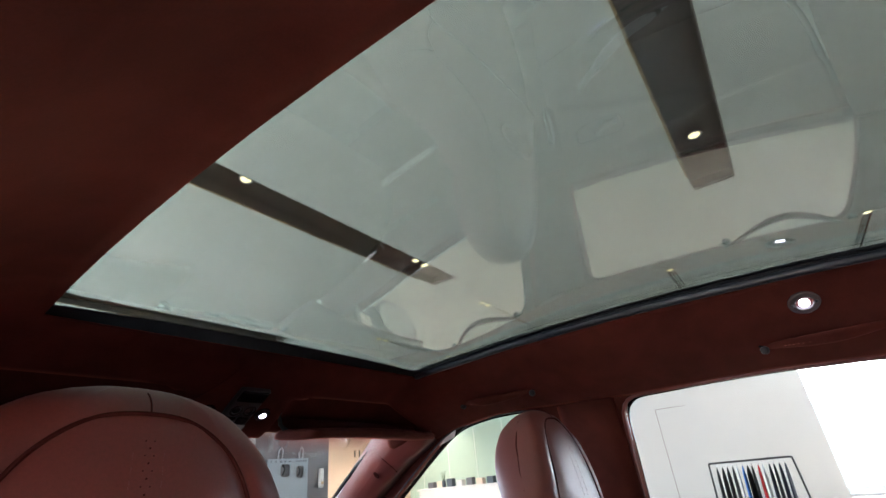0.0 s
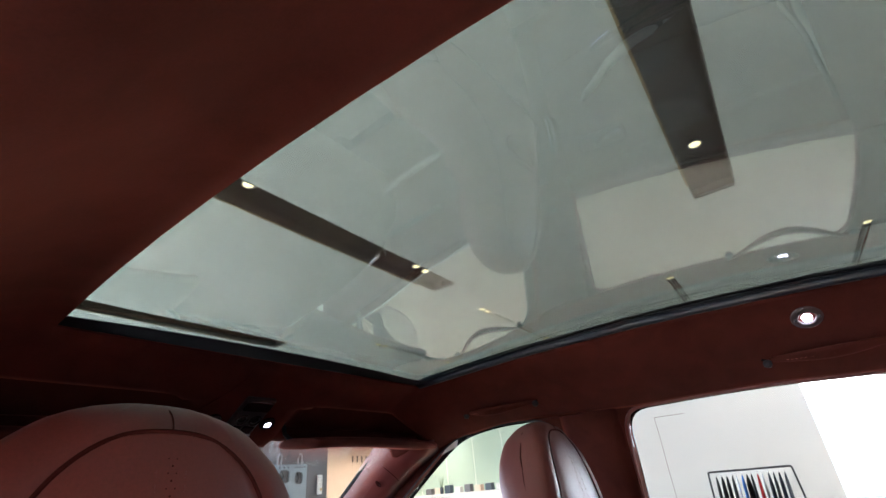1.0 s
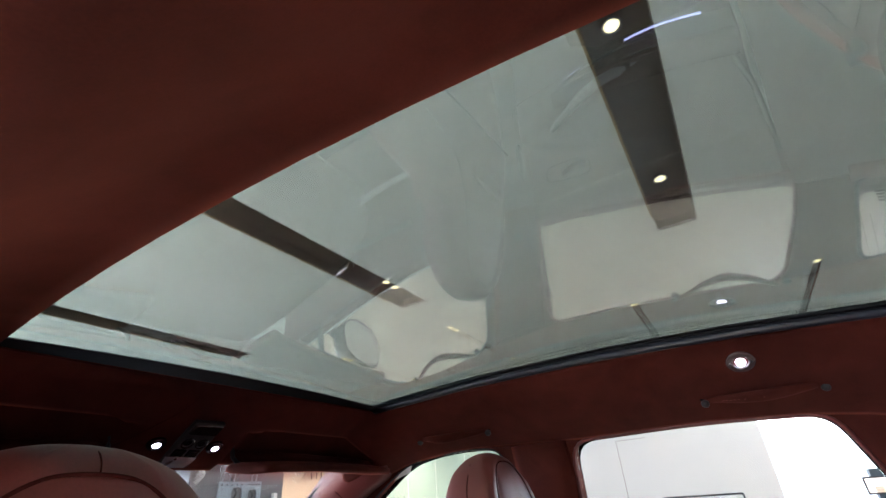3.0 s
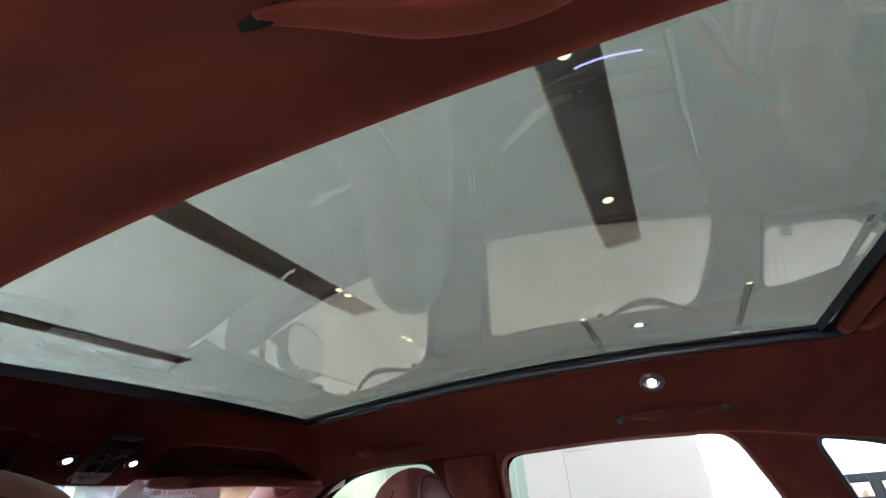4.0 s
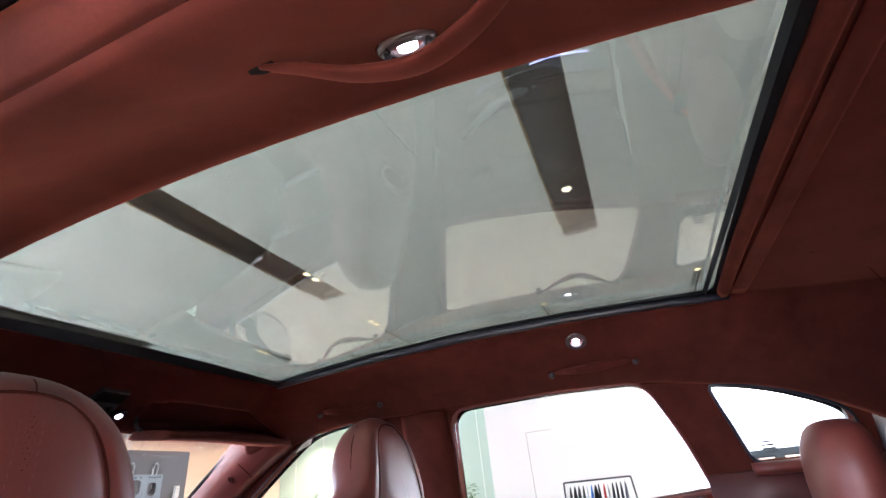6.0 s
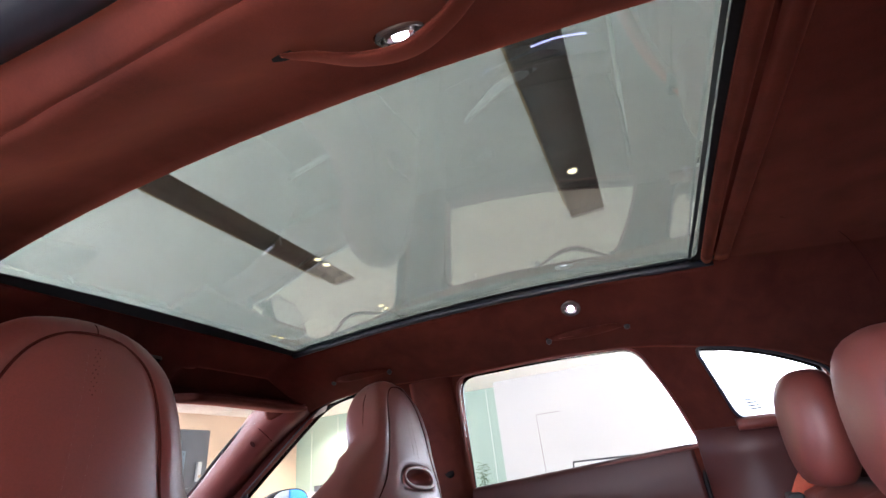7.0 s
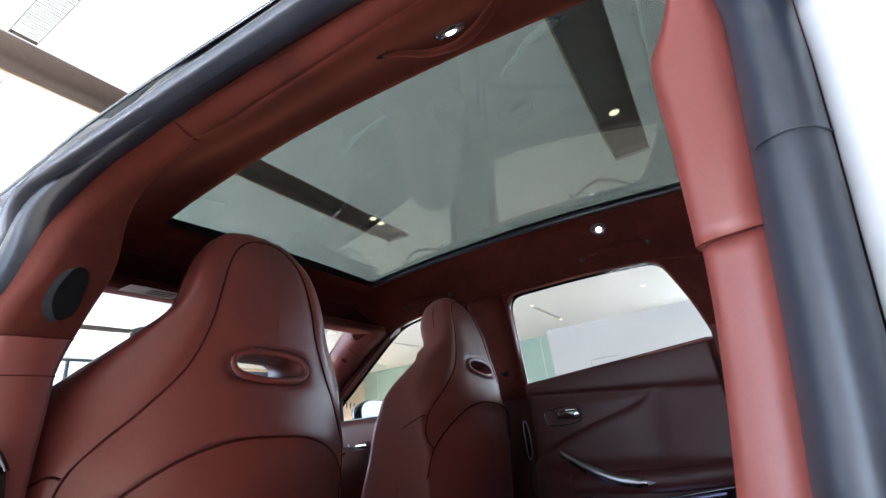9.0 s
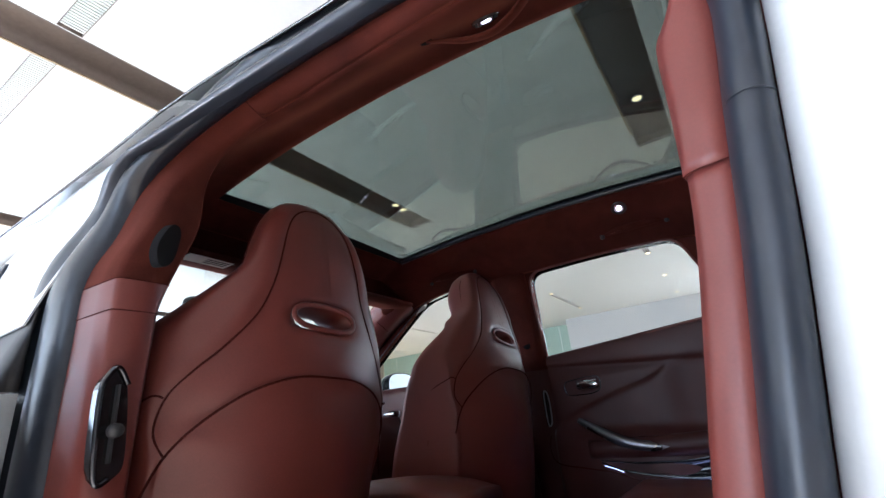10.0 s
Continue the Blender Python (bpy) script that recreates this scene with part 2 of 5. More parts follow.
def stitches(points, step=0.008, long=0.0042, r=0.0006):
    """Short raised threads in a row along a line, as one mesh."""
    path, verts, faces, gone = curve_points(points, 12), [], [], 0.0
    for a, b in zip(path, path[1:]):
        gone += (b - a).length
        if gone < step:
            continue
        gone = 0.0
        d = (b - a).normalized() * long * 0.5
        q = tube([b - d, b, b + d], r, per=1, up=(0.3, 0.2, 0.93))
        o = len(verts)
        verts += [v.co.copy() for v in q.vertices]
        faces += [tuple(o + j for j in p.vertices) for p in q.polygons]
        bpy.data.meshes.remove(q)
    return mesh_of(verts, faces)


def table(rows):
    xs, ys = [r[0] for r in rows], [r[1] for r in rows]
    return lambda v: float(np.interp(v, xs, ys))


def structure(name, me, mat, label, **k):
    ob = part(name, me, mat, None, label, **k)
    ob["kind"] = "structure"
    return ob


# ---------------------------------------------------------------- the showroom
structure("ground", box(-400, 400, -400, 400, -0.5, -0.06), ASPHALT, "pale paving outside the showroom")
structure("floor", box(XL, XR, YB, YF, -0.05, 0.0), FLOOR, "cream polished tile floor of the showroom")

CHANNELS = [(-3.62, -3.24), (-0.245, 0.142), (3.13, 3.51), (6.64, 7.0), (10.05, 10.42)]
CH_X0, CH_X1 = -6.5, 4.285
VENT = (-0.36, -0.21)
SLOTS = [(0.82, 6.46, 8.85), (-1.47, 6.45, 8.95), (3.43, 5.45, 7.95), (3.49, 10.4, 12.95), (5.76, 5.6, 7.9), (8.22, 5.66, 8.08), (8.26, 10.5, 12.9), (11.29, 12.9, 14.5)]


def ring(x0, x1, y0, y1):
    return [(x0, y0), (x1, y0), (x1, y1), (x0, y1)]


holes = [ring(CH_X0, CH_X1, a, b) for a, b in CHANNELS]
holes += [ring(x0 - 0.06, x1 + 0.06, y - 0.05, y + 0.05) for y, x0, x1 in SLOTS]
vent_runs = [(CHANNELS[i][1] + 0.01, CHANNELS[i + 1][0] - 0.01) for i in range(4)]
holes += [ring(*VENT, a, b) for a, b in vent_runs]
me = fill([ring(XL - 0.3, XR + 0.6, YB - 0.3, YF + 0.3)] + holes, lambda a, b: Vector((a, b, CEIL)))
structure("ceiling", me, CEILING, "white plaster ceiling with recessed dark channels", solid=0.03, offset=1.0)
structure("roof_slab", box(XL - 0.3, XR + 0.6, YB - 0.3, YF + 0.3, CEIL + 0.32, CEIL + 0.5), CEILING, "concrete slab above the ceiling")


def trough(x0, x1, y0, y1, depth):
    """An open box, upside down, above a slot of the ceiling."""
    z0, z1 = CEIL - 0.001, CEIL + depth
    rows = [[(x, y0, z0), (x, y0, z1), (x, y1, z1), (x, y1, z0)] for x in (x0, x1)]
    me = sheet(rows)
    v = [(x, y, z) for x in (x0, x1) for y in (y0, y1) for z in (z0, z1)]
    bm = bmesh.new()
    bm.from_mesh(me)
    for k in (0, 4):
        q = [bm.verts.new(v[k + j]) for j in (0, 1, 3, 2)]
        bm.faces.new(q)
    return bm


for a, b in CHANNELS:
    ch = thing("ceiling_channel", "dark recessed ceiling channel with a bronze edge strip", "ceiling channel", "ceiling channels", kind="structure")
    part("trough", trough(CH_X0, CH_X1, a, b, 0.12), CHANNEL, ch, solid=0.01)
    part("edge_strip", box(CH_X0, CH_X1 - 0.35, b, b + 0.018, CEIL - 0.012, CEIL + 0.03), BRONZE, ch, "bronze edge strip")

for y, x0, x1 in SLOTS:
    sl = thing("slot_diffuser", "narrow dark slot diffuser let into the ceiling", "air diffuser", "slot diffusers", kind="structure")
    part("trough", trough(x0 - 0.06, x1 + 0.06, y - 0.05, y + 0.05, 0.12), CHANNEL, sl, solid=0.005)
    for dy in (-0.018, 0.018):
        part("slat", box(x0 + 0.12, x1 - 0.12, y + dy - 0.005, y + dy + 0.005, CEIL - 0.002, CEIL + 0.03), CEILING, sl)

for i, (a, b) in enumerate(vent_runs):
    vt = thing("ceiling_vent", "white slatted air vent running along the ceiling", "air vent", "ceiling vents", kind="structure")
    part("trough", trough(*VENT, a, b, 0.15), CHANNEL, vt, solid=0.005)
    verts, faces = [], []
    for k in range(int((b - a) / 0.0275)):
        q = box(VENT[0], VENT[1], a + k * 0.0275, a + k * 0.0275 + 0.014, CEIL - 0.001, CEIL + 0.02)
        o = len(verts)
        verts += [v.co.copy() for v in q.vertices]
        faces += [tuple(o + j for j in p.vertices) for p in q.polygons]
        bpy.data.meshes.remove(q)
    sv = part("slats", mesh_of(verts, faces, False), CEILING, vt, "white slats")
    sv["kind"] = "stuff"

first = None
SPOTS = [(1.46, -0.03), (3.28, -0.03), (1.16, 3.16), (3.47, 3.17), (3.66, 3.18), (6.46, 0.82), (8.85, 0.82), (6.45, -1.47), (8.95, -1.47)]
SPOTS += [(5.45, 3.43), (5.62, 3.43), (7.9, 3.43), (10.4, 3.49), (12.93, 3.5), (5.6, 5.76), (5.77, 5.76), (7.86, 5.79), (5.55, 8.2), (5.72, 8.2), (7.95, 8.22), (8.12, 8.22)]
SPOTS += [(10.9, 11.2), (13.48, 8.2), (13.48, 5.6), (10.5, 8.26), (14.46, 11.29), (13.02, 11.29), (11.12, 0.81), (13.48, 0.83), (-2.0, -0.03), (-2.0, 3.2)]
for x, y in SPOTS:
    z = CEIL
    if x < CH_X1 and any(a < y < b for a, b in CHANNELS):
        x, y, z = -0.7 + (x + 0.7) * 1.04, y * 1.04, CEIL + 0.1
    if first is None:
        first = thing("downlight", "round recessed downlight, lit warm white", "downlight", "ceiling downlights", (x, y, z))
        part("can", lathe([(0.062, 0.0), (0.066, -0.006), (0.055, -0.008), (0.05, 0.01), (0.062, 0.02)]), SATIN_METAL, first)
        part("lamp", lathe([(0.0001, -0.004), (0.047, -0.004), (0.047, 0.005), (0.0001, 0.005)]), WARM_LED, first, "glowing lamp lens")
    else:
        copy_thing(first, Matrix.Translation((x, y, z)))

for i, (x, y) in enumerate([(5.2, 1.7), (4.9, 6.2), (6.3, -0.35)]):
    sp = thing("sprinkler", "small white ceiling sprinkler head", "sprinkler", "sprinklers", (x, y, CEIL))
    part("rose", lathe([(0.04, 0.0), (0.038, -0.01), (0.015, -0.014), (0.015, -0.03), (0.025, -0.033)], n=14), WALL, sp)

# walls
WALL_X, WALL_Y0, WALL_Y1 = 14.4, -0.42, 4.45
structure("wall_right", box(WALL_X, WALL_X + 0.9, WALL_Y0, WALL_Y1, 0, CEIL), WALL, "white painted partition wall with a flush door")
gap = [((WALL_X - 0.004, WALL_X + 0.01), (3.20, 3.212), (0, 2.52)), ((WALL_X - 0.004, WALL_X + 0.01), (2.38, 3.2), (2.508, 2.52))]
door = thing("flush_door", "flush white door with a thin dark gap round it", "door", at=(0, 0, 0), kind="structure")
for (a, b), (c, d), (e, f) in gap:
    part("gap", box(a, b, c, d, e, f), CHANNEL, door, "thin dark door gap")
part("leaf", box(WALL_X - 0.003, WALL_X + 0.01, 2.38, 3.195, 0.01, 2.503), WALL, door)

structure("wall_green", box(XR, XR + 0.25, WALL_Y1, YF, 0, CEIL), GREEN, "pale green glazed wall behind the counter")
for i in range(7):
    y = WALL_Y1 + 0.6 + i * 1.25
    part("panel_joint", box(XR - 0.006, XR + 0.01, y, y + 0.012, 0, CEIL - 0.05), CEILING, bpy.data.objects["wall_green"])
structure("wall_front", box(7.4, XR + 0.25, YF, YF + 0.25, 0, CEIL), TAN, "tan panelled wall with a dark emblem")
structure("wall_back", box(XL - 0.25, XR + 0.25, YB - 0.25, YB, 0, CEIL), WALL, "white back wall of the showroom")
structure("wall_low", box(XR - 0.3, XR, YB, -2.3, 0, 1.32), DARK_UNIT, "low slate blue wall below the windows")

# emblem and lettering of the tan wall, as plain shapes
sign = thing("wall_emblem", "dark winged emblem and lettering bars on the tan wall", "sign", kind="structure")
for k in range(4):
    w = 0.62 - 0.1 * k
    part("wing_bar", box(13.7 - w, 13.7 + w, YF - 0.02, YF + 0.002, 3.02 - 0.085 * k, 3.05 - 0.085 * k), SATIN, sign)
for k in range(11):
    if k != 5:
        part("letter_bar", box(12.35 + k * 0.23, 12.39 + k * 0.23, YF - 0.02, YF + 0.002, 2.30, 2.52), SATIN, sign)


def glazed(name, along, a0, a1, fixed, z0, step, label, bars=SATIN):
    """A glazed front: dark mullions, rails and panes; along is 'x' or 'y'."""
    g = thing(name, label, "window", kind="structure")

    def bar(p, q, z, y, w=0.05):
        return box(p, q, fixed - w, fixed + w, z, y) if along == "x" else box(fixed - w, fixed + w, p, q, z, y)
    n = max(1, round((a1 - a0) / step))
    for i in range(n + 1):
        c = a0 + (a1 - a0) * i / n
        part("mullion", bar(c - 0.03, c + 0.03, z0, CEIL), bars, g)
        if i < n:
            p = part("pane", bar(c + 0.03, c + (a1 - a0) / n - 0.03, z0 + 0.06, CEIL - 0.06, 0.006), SIDE_GLASS, g)
            p.visible_shadow = False
    part("rail", bar(a0, a1, z0, z0 + 0.06, 0.045), bars, g)
    part("rail", bar(a0, a1, CEIL - 0.06, CEIL, 0.045), bars, g)
    return g


glazed("window_1", "y", 0.0, YF, XL, 0.0, 2.5, "tall glazed shop front with dark mullions")
# unseen wall, added to keep daylight from the rear left off the seats
structure("wall_left", box(XL - 0.25, XL, YB, -0.03, 0, CEIL), WALL, "unseen white wall, added to hold back light from the rear left")
glazed("window_2", "x", XL, 7.4, YF + 0.1, 0.0, 3.1, "tall glazed shop front facing the car")
glazed("window_3", "y", YB, WALL_Y0, XR + 0.1, 0.0, 9.6, "bright window band above a low slate wall", WALL)

BACKDROP = glow("bright_overcast_sky", (0.94, 0.97, 1.0), 0.48)
structure("backdrop_right", box(XR + 4.0, XR + 4.1, -16, 3.5, -0.5, 9), BACKDROP, "plain bright sky outside the far window")
structure("backdrop_front", box(-14, 9.5, YF + 5.0, YF + 5.1, -0.5, 9), BACKDROP, "plain bright sky outside the front window")

# lit display niches in the low wall
for i, y in enumerate((-2.35, -3.0, -3.65, -4.3)):
    nich = thing("display_niche", "lit display niche with a small pale box", "display niche", "display niches", kind="structure")
    part("frame", fill([ring(y - 0.24, y + 0.24, 0.78, 1.16), ring(y - 0.2, y + 0.2, 0.82, 1.12)], lambda a, b: Vector((XR - 0.31, a, b))), SATIN, nich, solid=0.02)
    part("backing", box(XR - 0.306, XR - 0.299, y - 0.2, y + 0.2, 0.82, 1.12), glow("niche_glow", (1.0, 0.85, 0.7), 0.2), nich, "softly lit backing")
    part("sample", box(XR - 0.38, XR - 0.32, y - 0.09, y + 0.07, 0.82, 0.95), TAN, nich, bevel=0.008)


# ---------------------------------------------------------------- the car: shell, roof and pillars
GX, SHIFT, GY0, GY1 = 0.440, 0.010, -0.388, 0.932          # opening of the roof lining
ze = lambda y: 1.607 - 0.066 * (y - 0.3) ** 2   # height of the glass along its side edge
zt = table([(-1.6, 0.9), (-1.2, 1.0), (-0.8, 1.18), (-0.573, 1.312), (-0.5, 1.35), (-0.4, 1.383), (-0.296, 1.402), (-0.147, 1.432), (0.1, 1.445), (0.42, 1.442), (0.6, 1.448), (0.74, 1.453), (0.86, 1.447), (0.98, 1.428), (1.1, 1.395), (1.16, 1.382)])
zc = table([(-1.6, 1.32), (-1.2, 1.42), (-0.9, 1.485), (-0.7, 1.52), (-0.5, 1.542), (-0.388, 1.557), (-0.3, ze(-0.3) - 0.017), (0.0, ze(0.0) - 0.017), (0.3, ze(0.3) - 0.017), (0.6, ze(0.6) - 0.017), (0.928, ze(0.928) - 0.017), (0.97, 1.535), (1.05, 1.49), (1.12, 1.44), (1.16, 1.425)])


def side_x(z):
    """Half width of the cabin's side at a height: it leans in above the belt line."""
    return 0.69 + (1.425 - z) * 0.30 if z > 1.1 else 0.7875 + (1.1 - z) * 0.05


ease = lambda k: max(0.0, min(1.0, k)) ** 2 * (3 - 2 * max(0.0, min(1.0, k)))


def opening_x(y, sign):
    """Side edge of the roof opening: the near one is bowed, widest beside the front seat."""
    if sign > 0:
        return GX + SHIFT
    d = max(-0.75, min(0.6, y - 0.36))
    return -0.4385 + 0.118 * d * d + 0.8 * (zc(y) - 1.575)


def roof_point(f, y, sign=1, up=0.0):
    """A point of the roof lining: f below 0 in the middle part, 0 to 1 from the opening's edge out to the door top."""
    edge_x = opening_x(y, sign)
    if f <= 0:
        return Vector((SHIFT + (edge_x - SHIFT) * (1 + f), y, zc(y) + up))
    z1, tuck, lift = zt(y), 0.0, 0.0
    if sign < 0:                       # above the open door the lining ends higher, in a roll tucked behind the seal
        lift = ease(min((y + 0.34) / 0.34, (0.58 - y) / 0.28))
        z1, tuck = z1 - 0.012 * lift + 0.034 * ease(min((y + 0.34) / 0.34, (0.50 - y) / 0.25)), 0.036 * lift
    fall = f + 0.4 * f * (1 - f) if sign > 0 else ease(f ** (1.13 + 0.10 * lift))
    return Vector((edge_x + (sign * (side_x(z1) - tuck) - edge_x) * f, y, zc(y) - (zc(y) - z1) * fall + up))


YS = [-1.6, -1.4, -1.2, -1.05, -0.9, -0.8, -0.7, -0.6, -0.5, -0.42, GY0, -0.3, -0.2, -0.1, 0, 0.1, 0.2, 0.3, 0.4, 0.5, 0.6, 0.7, 0.8, GY1, 0.96, 0.98] + list(np.linspace(1.0, 1.16, 17))
FS = list(np.linspace(-1, 0, 21)) + [0.08, 0.18, 0.29, 0.36, 0.44, 0.52, 0.58, 0.64, 0.70, 0.76, 0.82, 0.88, 0.94, 1.0]
COLS = [(f, -1) for f in reversed(FS)] + [(f, 1) for f in FS[1:]]


def visor_recess(x, y):
    """How far (0 to 1) a point of the lining lies inside the hollow that takes a sun visor."""
    k = min((y - 1.028 - 0.25 * max(0.0, 0.2 - x)) / 0.016, (x - 0.12) / 0.03, (0.60 - x) / 0.03)
    k = max(0.0, min(1.0, k))
    return k * k * (3 - 2 * k)


def roof_grid(up, hole, widen=0.0, edge=0.0, y0=None, y1=None):
    verts, faces, n = [], [], len(COLS)
    for y in YS:
        for f, s in COLS:
            p = roof_point(f, y, s, up)
            p.x += s * widen * max(f, 0)
            if not up:
                p.z += 0.035 * visor_recess(abs(p.x), y)
            verts.append(p)
    for i in range(len(YS) - 1):
        for j in range(n - 1):
            inside = COLS[j][0] <= edge and COLS[j + 1][0] <= edge and YS[i] >= (y0 or GY0) and YS[i + 1] <= (y1 or GY1)
            if not (hole and inside):
                faces.append((i * n + j, i * n + j + 1, (i + 1) * n + j + 1, (i + 1) * n + j))
    return mesh_of(verts, faces)


car = thing("car", "white luxury estate car with oxblood trim, rear door open", "car")
part("headliner", roof_grid(0.0, True), SUEDE, car, "oxblood suede roof lining", solid=0.006, offset=1.0)
part("roof_panel", roof_grid(0.045, True, 0.02, 0.29, -0.42, 1.0), PAINT, car, "white painted roof panel", solid=0.004)

# the black frame round the glass: a printed border and the upright edge of the opening
def glass_z(y):
    """Height of the glass along its side edge: arched, straighter towards both ends."""
    d = abs(y - 0.27)
    return 1.612 - (0.105 * d * d if d < 0.4 else 0.0168 + 0.078 * (d - 0.4))


crown = lambda x, y: glass_z(y) + 0.010 * (1 - (x / 0.42) ** 2)
glass_loop = rounded([(-0.43, -0.325), (0.02, -0.332), (0.440, -0.335), (0.440, 0.904), (-0.46, 0.902)], 0.045, 8)
outer_loop = ring(-0.505, 0.525, -0.43, 1.0)


def dense(loop, step=0.06):
    out = []
    for i, p in enumerate(loop):
        q = loop[(i + 1) % len(loop)]
        k = max(1, int(math.dist(p, q) / step))
        out += [(p[0] + (q[0] - p[0]) * j / k, p[1] + (q[1] - p[1]) * j / k) for j in range(k)]
    return out


part("glass_border", fill([dense(outer_loop), dense(glass_loop)], lambda a, b: Vector((a, b, crown(a, b) - 0.006))), FRIT, car, "black printed border of the roof glass", solid=0.002)
edge = [(opening_x(y, -1), y) for y in np.linspace(GY1, GY0, 20)] + [(GX + SHIFT, y) for y in np.linspace(GY0, GY1, 20)]
part("opening_edge", sheet([[Vector((x, y, zc(y) + dz)) for x, y in edge if y > -0.38] for dz in (0.0, 0.018)]), FRIT, car, "black edge of the roof opening")
gx = np.linspace(-0.503, 0.523, 15)
gy = np.linspace(-0.427, 0.997, 20)
inner = [[Vector((x, y, crown(x, y))) for x in gx] for y in gy]
rows = inner + [[q + Vector((0, 0, 0.005)) for q in r] for r in inner[::-1]] + [inner[0]]
roof_pane = part("roof_glass", sheet(rows), ROOF_GLASS, car, "grey-green tinted panoramic roof glass")
roof_pane.data.materials.append(CLEAR)
for face in roof_pane.data.polygons:
    face.material_index = int(face.index >= 19 * 14)
# blue-black seal that shows under the glass along the sides
part("glass_seal", tube([(0.442 + SHIFT, y, zc(y) - 0.001) for y in np.linspace(GY0 + 0.02, GY1 - 0.01, 9)], 0.009, per=2), RUBBER, car, "black rubber seal of the roof glass")
# padded blind housing behind the glass
bow = lambda x: 0.010 * (1 - (x / 0.45) ** 2)
part("blind_housing", sweep([(x, -0.350 - 0.004 * (x + 0.4), 1.560 + bow(x)) for x in np.linspace(-0.45, 0.43, 9)], [(0.012, 0.004), (0.010, -0.008), (0.002, -0.012), (-0.007, -0.010), (-0.012, 0.0), (-0.010, 0.010), (0.010, 0.010)], per=3), SUEDE, car, "oxblood padded blind housing")
part("housing_trim", sweep([(x, -0.372 - 0.004 * (x + 0.4), 1.570 + bow(x)) for x in np.linspace(-0.45, 0.425, 9)], [(0.011, 0.004), (0.008, -0.006), (0.0, -0.009), (-0.010, -0.004), (-0.014, 0.006), (0.008, 0.010)], per=3), SUEDE, car, "second suede roll behind the blind housing")

part("lining_roll", sweep([(x, GY0 - 0.004, 1.557) for x in np.linspace(-0.42, 0.435, 9)], [(-0.014, 0.006), (0.004, 0.010), (0.010, 0.004), (0.008, -0.004), (0.0, -0.0065), (-0.012, -0.0055), (-0.024, -0.0005)], per=2), SUEDE, car, "rolled front edge of the rear roof lining")
part("housing_back", box(-0.44, 0.44, -0.396, -0.36, 1.572, 1.576), SUEDE, car, "suede behind the blind housing")

# right side of the cabin: pillars and window surrounds
front_win = rounded([(0.655, 1.062, 0.01), (0.64, 1.44, 0.05), (0.74, 1.452, 0.1), (0.86, 1.449, 0.1), (0.985, 1.43, 0.15), (1.12, 1.35, 0.2), (1.30, 1.235, 0.2), (1.56, 1.068, 0.02)], 0.05)
rear_win = rounded([(0.468, 1.092, 0.012), (0.440, 1.440, 0.055), (0.124, 1.446, 0.2), (-0.135, 1.434, 0.045), (-0.20, 1.285, 0.3), (-0.236, 1.152, 0.008)], 0.05)
quarter_win = rounded([(-0.288, 1.405, 0.03), (-0.385, 1.387, 0.1), (-0.478, 1.357, 0.1), (-0.60, 1.295, 0.06), (-0.56, 1.20, 0.03), (-0.345, 1.203, 0.03)], 0.03)
outline = [(-0.62, 1.02), (-0.62, 1.30)] + [(y, zt(y) + 0.012) for y in np.linspace(-0.6, 1.16, 40)] + [(1.34, 1.24), (1.62, 1.06), (1.62, 1.02)]
lift_r = lambda s, off=0.0: (lambda a, b: Vector((s * (side_x(b) + off), a, b)))
part("side_trim", fill([dense(outline, 0.05), dense(front_win, 0.05), dense(rear_win, 0.05), dense(quarter_win, 0.05)], lift_r(1)), SUEDE, car, "dark oxblood suede pillar and window trim", solid=0.05, offset=1.0)
for nm, loop in (("front_window_seal", front_win), ("rear_window_seal", rear_win), ("quarter_window_seal", quarter_win)):
    part(nm, tube([lift_r(1, -0.001)(a, b) for a, b in dense(loop, 0.05)], 0.0025 if nm == "front_window_seal" else 0.0045, ring=True, per=1, up=(1, 0, 0)), TRIM if nm == "rear_window_seal" else RUBBER, car, "window seal")
    g = part(nm.replace("_seal", "_glass"), fill([dense(loop, 0.08)], lift_r(1, 0.03)), SIDE_GLASS, car, "clear side window", solid=0.004)
    g.visible_shadow = False

# left side: the open rear door's aperture, seen from outside at the end
AP = [(-0.80, -0.15, 0.45), (-0.792, -0.19, 0.70), (-0.782, -0.214, 0.838), (-0.777, -0.228, 0.908), (-0.770, -0.241, 0.973), (-0.766, -0.251, 1.032), (-0.762, -0.260, 1.086), (-0.750, -0.270, 1.14), (-0.741, -0.276, 1.19), (-0.736, -0.266, 1.235), (-0.729, -0.236, 1.29), (-0.716, -0.18, 1.36), (-0.700, -0.09, 1.425), (-0.684, 0.0, 1.464), (-0.674, 0.08, 1.485), (-0.671, 0.17, 1.494), (-0.676, 0.26, 1.491), (-0.688, 0.34, 1.475), (-0.706, 0.42, 1.447), (-0.735, 0.50, 1.395), (-0.765, 0.565, 1.32), (-0.782, 0.60, 1.235), (-0.806, 0.62, 1.158), (-0.810, 0.62, 1.05), (-0.812, 0.62, 0.85), (-0.815, 0.60, 0.45)]
aperture = curve_points(AP, 6)


def outward(i):
    d = aperture[min(i + 1, len(aperture) - 1)] - aperture[max(i - 1, 0)]
    n = Vector((0, d.z, -d.y)).normalized()
    if n.dot(aperture[i] - Vector((aperture[i].x, 0.18, 1.0))) < 0:
        n = -n
    return n


